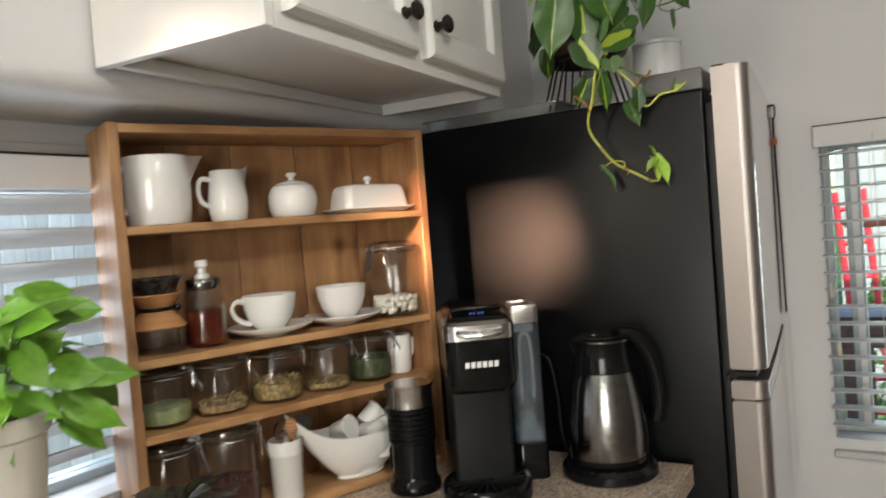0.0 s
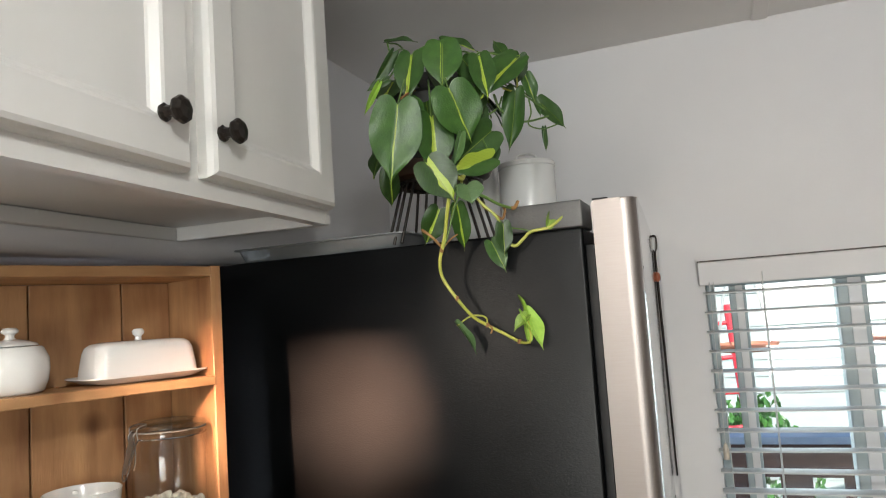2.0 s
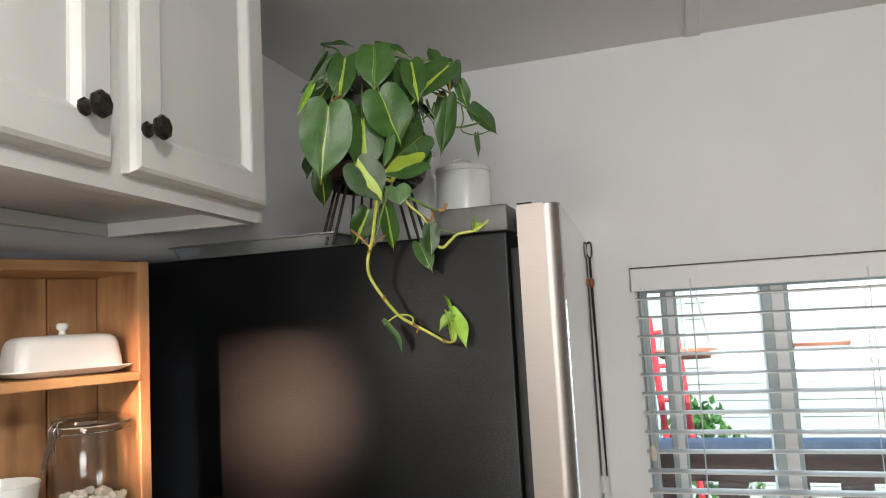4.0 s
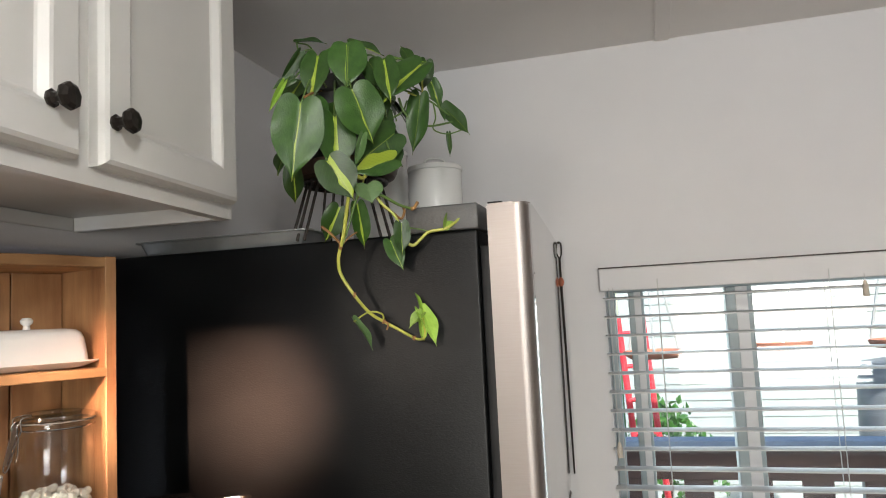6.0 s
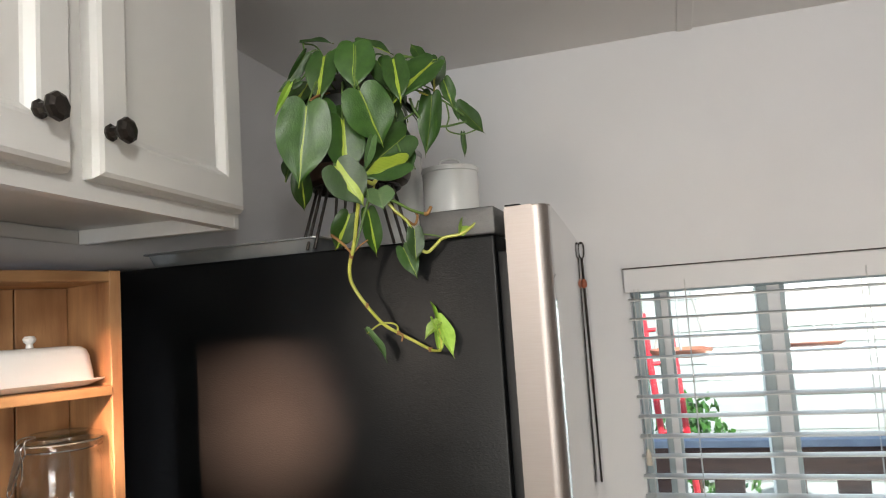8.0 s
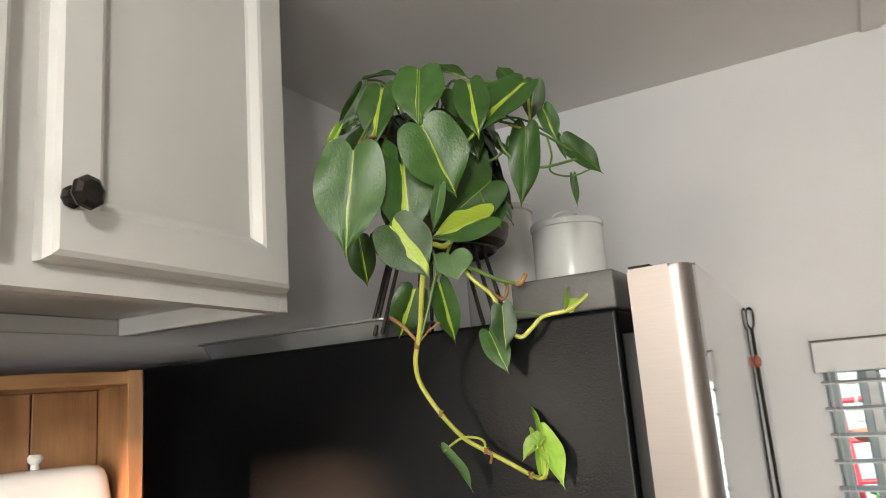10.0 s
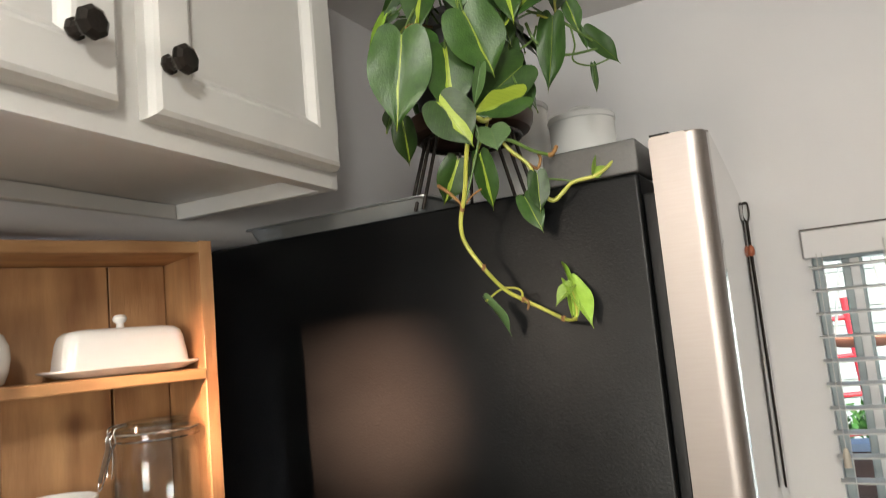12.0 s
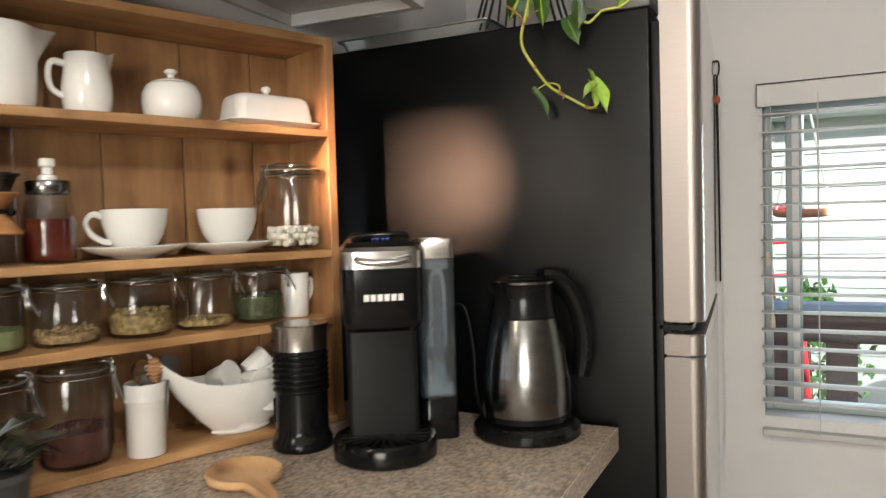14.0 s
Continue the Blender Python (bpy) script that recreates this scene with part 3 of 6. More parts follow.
handle([(-0.049, 0, 0.092), (-0.066, 0, 0.088), (-0.068, 0, 0.058), (-0.062, 0, 0.030), (-0.049, 0, 0.022)], 0.0045, pit)
jug = thing("milk_jug", on_rack(0.201, 0.062, 3, 0), "small white china milk jug", "jug")
part("body", spouted([(0, 0), (0.027, 0), (0.030, 0.003), (0.033, 0.02), (0.0335, 0.04), (0.030, 0.065), (0.0285, 0.086), (0.0275, 0.0875), (0.0265, 0.086), (0.028, 0.062), (0.031, 0.03), (0.026, 0.005), (0, 0.004)], 0.008, 0.012), M_CHINA, jug, "", True)
handle([(-0.028, 0, 0.072), (-0.045, 0, 0.073), (-0.050, 0, 0.055), (-0.046, 0, 0.036), (-0.031, 0, 0.026)], 0.0036, jug)
sug = thing("sugar_bowl", on_rack(0.325, 0.066, 3), "round white china lidded sugar bowl", "sugar bowl")
part("bowl", lathe([(0, 0), (0.034, 0), (0.038, 0.003), (0.0425, 0.015), (0.0445, 0.030), (0.0435, 0.044), (0.038, 0.056), (0.035, 0.0585), (0.033, 0.056), (0.040, 0.044), (0.041, 0.03), (0.038, 0.012), (0, 0.006)]), M_CHINA, sug, "", True)
part("lid", lathe([(0, 0.0580), (0.031, 0.0590), (0.0325, 0.0600), (0.030, 0.0625), (0.018, 0.0665), (0.007, 0.0685), (0.005, 0.0715), (0.0055, 0.074), (0.0095, 0.0768), (0.0100, 0.0795), (0.0075, 0.0825), (0, 0.0835)]), M_CHINA, sug, "", True)
but = thing("butter_dish", on_rack(0.487, 0.064, 3, 1), "white china covered butter dish", "butter dish")
bm = bmesh.new()


def rounded_loop(a, b, r, z, n=7):
    out = []
    for cx, cy, s in ((a - r, b - r, 0), (-a + r, b - r, 1), (-a + r, -b + r, 2), (a - r, -b + r, 3)):
        for k in range(n):
            t = (s + k / (n - 1)) * math.pi / 2
            out.append((cx + r * math.cos(t), cy + r * math.sin(t), z))
    return out


def loft(bm, loops, cap0=True, cap1=True):
    rings = [[bm.verts.new(p) for p in l] for l in loops]
    n = len(rings[0])
    for a, b in zip(rings, rings[1:]):
        for k in range(n):
            bm.faces.new((a[k], a[(k + 1) % n], b[(k + 1) % n], b[k]))
    if cap0:
        bm.faces.new(rings[0][::-1])
    if cap1:
        bm.faces.new(rings[-1])
    return bm


loft(bm, [rounded_loop(0.060, 0.034, 0.02, 0), rounded_loop(0.070, 0.040, 0.022, 0.002), rounded_loop(0.088, 0.052, 0.026, 0.009), rounded_loop(0.088, 0.052, 0.026, 0.011), rounded_loop(0.078, 0.044, 0.023, 0.007)])
part("plate", bm, M_CHINA, but, "", True)
loft(bm2 := bmesh.new(), [rounded_loop(0.0735, 0.039, 0.016, 0.0075), rounded_loop(0.0725, 0.038, 0.016, 0.020), rounded_loop(0.0695, 0.035, 0.016, 0.042), rounded_loop(0.067, 0.0325, 0.017, 0.050), rounded_loop(0.062, 0.028, 0.018, 0.0545), rounded_loop(0.050, 0.018, 0.015, 0.0565)])
part("cover", bm2, M_CHINA, but, "", True)
part("knob", lathe([(0.005, 0.0566), (0.0042, 0.062), (0.0075, 0.065), (0.0085, 0.069), (0.006, 0.0725), (0, 0.0735)], 20), M_CHINA, but, "", True)

# second shelf: pour-over brewer, syrup bottle, cups, marshmallow jar
M_COLLAR = wood("pale_collar_wood", (0.42, 0.20, 0.075), (0.58, 0.31, 0.13), (1.5, 1.5, 12), 0.05)
M_MESH = mat("dark_filter_mesh", (0.03, 0.026, 0.024), (0.16, 0.15, 0.15), 0.4, metal=0.6, scale=90, spread=0.1)
pour = thing("pour_over_brewer", on_rack(0.066, 0.066, 2), "glass pour-over coffee brewer with a wooden collar", "coffee brewer")
part("carafe", lathe([(0, 0.0), (0.040, 0), (0.046, 0.004), (0.047, 0.018), (0.045, 0.034), (0.040, 0.045), (0.024, 0.062), (0.019, 0.072), (0.024, 0.083), (0.040, 0.112), (0.041, 0.113), (0.0385, 0.112), (0.022, 0.083), (0.0175, 0.072), (0.022, 0.061), (0.0385, 0.044), (0.0445, 0.018), (0.039, 0.003), (0, 0.0025)]), M_GLASS, pour, "", True)
part("collar", lathe([(0.0455, 0.0405), (0.0462, 0.0425), (0.030, 0.0615), (0.0235, 0.068), (0.0232, 0.072), (0.0265, 0.078), (0.0395, 0.0945), (0.0415, 0.0955), (0.0418, 0.094), (0.0250, 0.074), (0.0205, 0.070), (0.0250, 0.064), (0.0440, 0.0420)]), M_COLLAR, pour, "pale turned wood collar", True)
part("cord", lathe([(0.0240, 0.067), (0.0268, 0.068), (0.0272, 0.0705), (0.0265, 0.073), (0.0240, 0.0735)], 24), M_BLACK, pour)
part("bead", lathe([(0, -0.006), (0.005, -0.004), (0.0065, 0), (0.005, 0.004), (0, 0.006)], 12), M_BLACK_GLOSS, pour).matrix_basis = pose(0.031, -0.010, 0.070)
part("filter", lathe([(0.026, 0.084), (0.0405, 0.116), (0.0455, 0.119), (0.0460, 0.121), (0.0440, 0.1215), (0.0385, 0.117), (0.024, 0.085), (0.010, 0.06), (0, 0.058)]), M_MESH, pour, "dark metal mesh filter", True)

M_SYRUP = mat("red_amber_syrup", (0.075, 0.007, 0.004), (0.12, 0.014, 0.006), 0.08, scale=12)
syr = thing("syrup_bottle", on_rack(0.143, 0.058, 2), "glass syrup bottle half full of red syrup", "bottle")
part("glass", lathe([(0, 0.0002), (0.032, 0.0002), (0.0345, 0.004), (0.0348, 0.055), (0.0335, 0.070), (0.029, 0.086), (0.0255, 0.096), (0.0255, 0.101), (0.024, 0.101), (0.0238, 0.095), (0.0320, 0.070), (0.0332, 0.02), (0.032, 0.004), (0, 0.003)]), M_GLASS, syr, "", True)
part("syrup", lathe([(0, 0.0035), (0.0312, 0.0042), (0.0322, 0.008)] + [(0.0325 - 0.0012 * (k % 2), 0.012 + 0.006 * k) for k in range(8)] + [(0.0322, 0.060), (0, 0.060)]), M_SYRUP, syr, "red amber syrup", True)
part("cap", lathe([(0.0272, 0.094), (0.0282, 0.096), (0.0282, 0.110), (0.0270, 0.112), (0.020, 0.1125), (0, 0.1125)], 32), M_STEEL_H, syr, "steel screw cap", True)
part("spout", lathe([(0.0125, 0.1126), (0.0125, 0.119), (0.0075, 0.1215), (0.0072, 0.130), (0.0105, 0.1325), (0.0105, 0.141), (0.009, 0.143), (0, 0.143)], 20), M_CHINA, syr, "white plastic spout", True)


def cup_and_saucer(m, turn, label):
    c = thing("saucer", m, "white china saucer on the wooden shelf", "saucer", "saucers on the rack")
    part("dish", lathe([(0, 0.0), (0.030, 0), (0.032, 0.002), (0.040, 0.004), (0.060, 0.0095), (0.0735, 0.0165), (0.0745, 0.0180), (0.0735, 0.0190), (0.058, 0.0125), (0.034, 0.0065), (0.028, 0.0050), (0, 0.0050)], 56), M_CHINA, c, "", True)
    u = thing("tea_cup", m @ pose(0, 0, 0.0053, 0, 0, turn) @ Matrix.Diagonal((0.97, 0.97, 1.13, 1)), label, "cup", "cups on the rack")
    part("bowl", lathe([(0, 0.0), (0.0225, 0), (0.0235, 0.002), (0.0235, 0.005), (0.031, 0.011), (0.0405, 0.024), (0.0465, 0.040), (0.0490, 0.0565), (0.0494, 0.0585), (0.0483, 0.0592), (0.0470, 0.0570), (0.0440, 0.038), (0.037, 0.022), (0.026, 0.010), (0, 0.007)], 56), M_CHINA, u, "", True)
    handle([(-0.0455, 0, 0.050), (-0.060, 0, 0.053), (-0.069, 0, 0.043), (-0.063, 0, 0.029), (-0.047, 0, 0.019), (-0.035, 0, 0.017)], 0.0032, u, flat=1.5)


cup_and_saucer(on_rack(0.257, 0.056, 2), -4, "white china tea cup on a saucer")
cup_and_saucer(on_rack(0.406, 0.060, 2), -100, "white china tea cup on a saucer")

M_RUBBER = mat("grey_rubber_seal", (0.12, 0.115, 0.10), (0.17, 0.16, 0.14), 0.6, scale=20)


M_CLAMP = mat("dull_steel_clamp", (0.34, 0.34, 0.34), (0.42, 0.42, 0.41), 0.32, metal=1.0, scale=60, bump=0.1)


def clip_jar(m, r, h, label, fill=None, fill_h=0.0, fill_r=None, clip_turn=-60, grain=None, count=0, flare=True):
    """Wire-bail glass jar with glass lid, seal and clamp, and what is in it."""
    j = thing("clip_jar", m, label, "jar", "glass clip jars on the rack")
    nr = r * 0.90
    part("glass", lathe([(0, 0.0), (r * 0.86, 0.0), (r * 0.97, 0.004), (r, 0.012), (r, h * 0.66), (r * 0.985, h * 0.74), (nr, h * 0.84), (nr, h * 0.885), (nr * 1.06, h * 0.89), (nr * 1.06, h * 0.91), (nr * 0.95, h * 0.912), (nr * 0.94, h * 0.84), (r * 0.955, h * 0.72), (r * 0.965, 0.014), (r * 0.90, 0.006), (0, 0.005)], 44), M_GLASS, j, "", True)
    part("seal", lathe([(nr * 0.98, h * 0.913), (nr * 1.09, h * 0.913), (nr * 1.09, h * 0.925), (nr * 0.98, h * 0.925)], 40), M_RUBBER, j, "grey rubber seal")
    part("lid", lathe([(0, h * 0.93), (nr * 1.07, h * 0.927), (nr * 1.10, h * 0.94), (nr * 1.08, h * 0.975), (nr * 0.86, h * 0.985), (nr * 0.80, h * 1.0), (nr * 0.74, h * 0.995), (nr * 0.70, h * 0.965), (0, h * 0.96)], 44), M_LID, j, "", True)
    hoop = [(nr * 1.085 * math.cos(a), nr * 1.085 * math.sin(a), h * 0.862) for a in [2 * math.pi * k / 28 for k in range(29)]]
    part("wire_hoop", tube(hoop, 0.0011, 6, smooth=False), M_CHROME, j)
    a = radians(clip_turn)
    c, s = math.cos(a), math.sin(a)

    def p(out, side, z):
        return (c * out - s * side, s * out + c * side, z)
    e = nr * 1.12
    for sd in (-0.006, 0.006):
        part("clamp_wire", tube([p(e, sd, h * 0.95), p(e + 0.006, sd, h * 0.90), p(e + 0.004, sd * 1.1, h * 0.80), p(r + 0.005, sd * 1.2, h * 0.68), p(r + 0.006, sd * 0.8, h * 0.60)], 0.0010, 6, 5), M_CHROME, j)
    part("clamp_lever", tube([p(e + 0.001, -0.008, h * 0.86), p(e + 0.007, -0.008, h * 0.78), p(r + 0.017, -0.005, h * 0.55), p(r + 0.017, 0.005, h * 0.55), p(e + 0.007, 0.008, h * 0.78), p(e + 0.001, 0.008, h * 0.86)], 0.0010, 6, 4), M_CHROME, j)
    bm = loft(bmesh.new(), [[p(e + 0.003, -0.0055, h * 0.93), p(e + 0.003, 0.0055, h * 0.93), p(e + 0.0042, 0.0055, h * 0.93), p(e + 0.0042, -0.0055, h * 0.93)],
                            [p(e + 0.007, -0.006, h * 0.78), p(e + 0.007, 0.006, h * 0.78), p(e + 0.0082, 0.006, h * 0.78), p(e + 0.0082, -0.006, h * 0.78)],
                            [p(r + 0.017, -0.004, h * 0.58), p(r + 0.017, 0.004, h * 0.58), p(r + 0.0182, 0.004, h * 0.58), p(r + 0.0182, -0.004, h * 0.58)]])
    part("clamp_plate", bm, M_CLAMP, j)
    part("clamp_bail", tube([p(e, -0.007, h * 0.86), p(e + 0.002, -0.009, h * 0.97), p(e - 0.012, -0.009, h * 0.995), p(e - 0.012, 0.009, h * 0.995), p(e + 0.002, 0.009, h * 0.97), p(e, 0.007, h * 0.86)], 0.0009, 6, 4), M_CLAMP, j)
    if fill:
        fr = r * 0.945
        rnd = random.Random(int(m.translation.y * 1000))
        bm = bmesh.new()
        seg = 30
        rings = add_lathe(bm, [(0, 0.0062), (fr * 0.93, 0.0064), (fr, 0.016), (fr, fill_h), (fr * 0.7, fill_h), (fr * 0.35, fill_h), (0, fill_h)], seg)
        for ring in rings[3:]:
            for v in ring:
                v.co.z += 0.004 * noise.noise(v.co * 60) + 0.10 * v.co.x * rnd.uniform(0.6, 1.0) * 0.5
        part("contents", bm, fill, j, "", True, 60)
        if grain:
            bm = bmesh.new()
            for k in range(count):
                q = math.sqrt(rnd.random()) * fr * 0.93
                t = rnd.uniform(0, 6.283)
                side = k % 2
                if side:
                    q = fr * 0.955
                z = rnd.uniform(0.010, fill_h) if side else fill_h + rnd.uniform(-0.001, 0.004)
                r0 = grain * rnd.uniform(0.6, 1.1)
                vs = bmesh.ops.create_icosphere(bm, subdivisions=1, radius=r0)["verts"]
                rot = Euler((rnd.uniform(0, 3), rnd.uniform(0, 3), rnd.uniform(0, 3))).to_matrix()
                for v in vs:
                    v.co = rot @ Vector((v.co.x * 1.3, v.co.y, v.co.z * 0.7)) * (1 + 0.25 * noise.noise(v.co * 300 + Vector((k, 0, 0)))) + Vector((q * 0.985 * math.cos(t), q * 0.985 * math.sin(t), z))
            g = part("pieces", bm, fill, j)
            g["kind"] = "stuff"
    return j


M_MALLOW = mat("marshmallow", (0.82, 0.77, 0.66), (0.86, 0.82, 0.74), 0.85, scale=30, bump=0.3, bscale=200)
mj = clip_jar(on_rack(0.519, 0.048, 2, 0), 0.0515, 0.147, "glass clip jar with white mini marshmallows in the bottom", clip_turn=-172)
rnd = random.Random(3)
bm = lathe([(0.0044, -0.0052), (0.0055, -0.0040), (0.0055, 0.0040), (0.0044, 0.0052), (0, 0.0056)], 10)
bmesh.ops.contextual_create(bm, geom=[e for e in bm.edges if e.is_boundary])
mallow = mesh_of(bm, "marshmallow", M_MALLOW, True)
for k in range(105):
    ring = k % 3
    q = (0.0395, 0.038, 0.022)[ring] * rnd.uniform(0.9, 1.0)
    a = rnd.uniform(0, 6.283)
    layer = k // 35
    mm = new("marshmallow", mallow)
    mm.parent = mj
    mm.matrix_basis = pose(q * math.cos(a), q * math.sin(a), 0.0125 + 0.0105 * layer + rnd.uniform(0, 0.003), rnd.uniform(0, 180), rnd.uniform(0, 180), 0)

# third shelf: five herb and nut jars and a small mug
M_GREENPOW = mat("pale_green_powder", (0.20, 0.24, 0.10), (0.30, 0.33, 0.16), 0.9, scale=60, bump=0.2)
M_NUT = mat("chopped_nuts", (0.20, 0.12, 0.05), (0.48, 0.34, 0.17), 0.75, scale=120, bump=0.4, bscale=200)
M_CHAMO = mat("dried_yellow_flowers", (0.20, 0.13, 0.045), (0.45, 0.33, 0.15), 0.85, scale=130, bump=0.4, bscale=200)
M_HERB = mat("dried_green_herb", (0.028, 0.038, 0.016), (0.085, 0.098, 0.042), 0.9, scale=160, bump=0.5, bscale=250)
clip_jar(on_rack(0.064, 0.060, 1), 0.044, 0.090, "glass clip jar with pale green powder", M_GREENPOW, 0.030, clip_turn=-28)
clip_jar(on_rack(0.159, 0.060, 1), 0.0445, 0.090, "glass clip jar with chopped nuts", M_NUT, 0.018, clip_turn=-24, grain=0.0045, count=110)
clip_jar(on_rack(0.261, 0.060, 1), 0.0455, 0.091, "glass clip jar with dried flowers and nuts", M_CHAMO, 0.034, clip_turn=-22, grain=0.0048, count=170)
clip_jar(on_rack(0.362, 0.060, 1), 0.0445, 0.091, "glass clip jar with a little yellow tea", M_CHAMO, 0.010, clip_turn=-20, grain=0.004, count=70)
clip_jar(on_rack(0.458, 0.060, 1), 0.0435, 0.090, "glass clip jar with dried green herbs", M_HERB, 0.042, clip_turn=-18, grain=0.0035, count=220)
mug = thing("small_mug", on_rack(0.528, 0.060, 1, 8), "small narrow white china mug", "mug")
part("body", lathe([(0, 0), (0.0205, 0), (0.0225, 0.003), (0.0235, 0.04), (0.024, 0.074), (0.0232, 0.0755), (0.0220, 0.074), (0.0215, 0.04), (0.020, 0.005), (0, 0.004)], 36), M_CHINA, mug, "", True)
handle([(0.0225, 0, 0.060), (0.034, 0, 0.063), (0.0365, 0, 0.052), (0.033, 0, 0.034), (0.0222, 0, 0.020)], 0.0028, mug, flat=1.4)

# bottom shelf: two taller jars, utensil holder, bowl of pods
M_TEA = mat("dark_red_tea", (0.05, 0.012, 0.010), (0.13, 0.035, 0.025), 0.8, scale=150, bump=0.4, bscale=220)
clip_jar(on_rack(0.064, 0.064, 0), 0.046, 0.142, "tall glass clip jar with dark loose tea", M_HERB, 0.05, clip_turn=-30)
clip_jar(on_rack(0.166, 0.062, 0), 0.0475, 0.145, "tall glass clip jar with dark red tea", M_TEA, 0.050, clip_turn=-26, grain=0.004, count=90)

hold = thing("utensil_holder", on_rack(0.251, 0.028, 0), "white ceramic utensil holder with a rimmed lip", "utensil holder")
part("body", lathe([(0, 0), (0.026, 0), (0.0275, 0.002), (0.0275, 0.078), (0.0285, 0.080), (0.0285, 0.083), (0.0278, 0.085), (0.0290, 0.104), (0.0280, 0.1055), (0.0262, 0.104), (0.0255, 0.08), (0.0252, 0.006), (0, 0.005)], 40), M_CHINA, hold, "", True)


def spoon(m, material, label, bowl_w, bowl_l, dish=True):
    s = thing("spoon", m, label, "spoon", "spoons in the holder")
    part("stem", tube([(0, 0, 0), (0, 0.001, 0.06), (0, 0, 0.10)], 0.0022, 8, 6), material, s)
    bm = bmesh.new()
    n = 12
    rows = []
    for i in range(n + 1):
        t = i / n
        w = bowl_w * math.sqrt(max(0.0004, 1 - (2 * t - 1) ** 2)) * (0.85 + 0.3 * t)
        rows.append([bm.verts.new((w * q, 0.007 * (1 - q * q) * math.sin(math.pi * t), 0.098 + bowl_l * t)) for q in (-1, -0.6, -0.2, 0.2, 0.6, 1)])
    for a, b in zip(rows, rows[1:]):
        for k in range(5):
            bm.faces.new((a[k], a[k + 1], b[k + 1], b[k]))
    bmesh.ops.solidify(bm, geom=bm.faces[:], thickness=0.0012)
    part("bowl", bm, material, s, "", True)
    return s


hb = SH @ pose(0.267, 0.034, LEVELS[0] + 0.006)
spoon(hb @ pose(-0.012, 0.004, 0, 2, -5, 20), M_CHROME, "steel teaspoon standing in the holder", 0.0175, 0.036)
spoon(hb @ pose(0.013, 0.004, 0, 2, 6, -40), M_CHROME, "steel teaspoon standing in the holder", 0.0165, 0.040)
spoon(hb @ pose(0.004, 0.013, 0, -3, 2, 190), M_CHROME, "steel teaspoon standing in the holder", 0.014, 0.032)
M_DIPPER = wood("honey_dipper_wood", (0.42, 0.20, 0.09), (0.58, 0.33, 0.17), (1.5, 1.5, 10), 0.02)
dip = thing("honey_dipper", hb @ pose(0.001, -0.008, 0, -3, 0, 0), "turned wooden honey dipper with grooves", "honey dipper")
prof = [(0, 0), (0.0035, 0.001), (0.0035, 0.096), (0.006, 0.100)]
for k in range(5):
    rr = (0.0085, 0.0112, 0.0122, 0.0112, 0.0088)[k]
    z = 0.102 + 0.0058 * k
    prof += [(rr * 0.72, z), (rr, z + 0.0014), (rr, z + 0.0038), (rr * 0.74, z + 0.005)]
prof += [(0.005, 0.132), (0, 0.133)]
part("head", lathe(prof, 24), M_DIPPER, dip, "", True, 30)

boat = thing("serving_bowl", on_rack(0.410, 0.040, 0, 0) @ Matrix.Diagonal((1.06, 1.0, 1.06, 1)), "white china swan-necked serving bowl", "bowl")


def boat_mesh():
    bm = bmesh.new()
    n = 48
    loops = []
    for s, z in ((0.40, 0.0), (0.44, 0.003), (0.42, 0.006), (0.58, 0.016), (0.78, 0.032), (0.92, 0.050), (0.99, 0.064), (1.0, 0.068), (0.965, 0.067), (0.90, 0.052), (0.74, 0.034), (0.5, 0.018), (0.25, 0.012)):
        loop = []
        for k in range(n):
            a = 2 * math.pi * k / n
            ca, sa = math.cos(a), math.sin(a)
            rx = 0.098 if ca < 0 else 0.086
            x, y = s * rx * ca, s * 0.052 * sa
            up = max(0.0, (s - 0.40) / 0.6)
            tip = max(0.0, -ca) ** 5
            x -= 0.020 * tip * up ** 2
            y *= 1 - 0.25 * max(0.0, -ca) ** 2
            zz = z + (0.046 * tip + 0.006 * max(0.0, ca) ** 3) * up ** 1.6
            loop.append((x, y, zz))
        loops.append(loop)
    return loft(bm, loops)


part("body", boat_mesh(), M_CHINA, boat, "", True, 60).scale = (1.2, 1.12, 1.2)
M_POD = mat("white_pod_plastic", (0.74, 0.73, 0.71), (0.80, 0.79, 0.77), 0.4, scale=20)
for k, (x, y, z, rx, ry, rz) in enumerate(((-0.030, 0.014, 0.080, 70, 12, 20), (0.012, -0.012, 0.070, 88, 0, 8), (0.030, 0.016, 0.090, 50, 40, 60), (0.050, -0.008, 0.076, 96, 20, -30), (-0.006, 0.022, 0.052, 20, 10, 0), (0.022, -0.026, 0.050, 80, 0, -12), (0.060, 0.020, 0.072, 60, -20, 40))):
    pod = thing("coffee_pod", on_rack(0.416, 0.044, 0) @ pose(x * 1.06, y, z * 1.06, rx, ry, rz), "white single-serve coffee pod", "coffee pod", "pods in the bowl")
    part("cup", lathe([(0, -0.020), (0.0165, -0.020), (0.0180, -0.018), (0.0215, 0.018), (0.0240, 0.019), (0.0240, 0.0205), (0, 0.0205)], 28), M_POD, pod, "", True)
    part("foil_lid", lathe([(0, 0.0206), (0.0232, 0.0206), (0.0232, 0.0211), (0, 0.0213)], 28), M_CHINA, pod, "white foil lid")

# ---- appliances on the worktop ----
CT = 0.9205
fro = thing("milk_frother", pose(-0.840, 1.230, CT, 0, 0, -60), "black ribbed milk frother with a steel top", "milk frother")
prof = [(0, 0), (0.045, 0), (0.047, 0.003), (0.046, 0.016), (0.042, 0.022), (0.0405, 0.03), (0.0405, 0.086)]
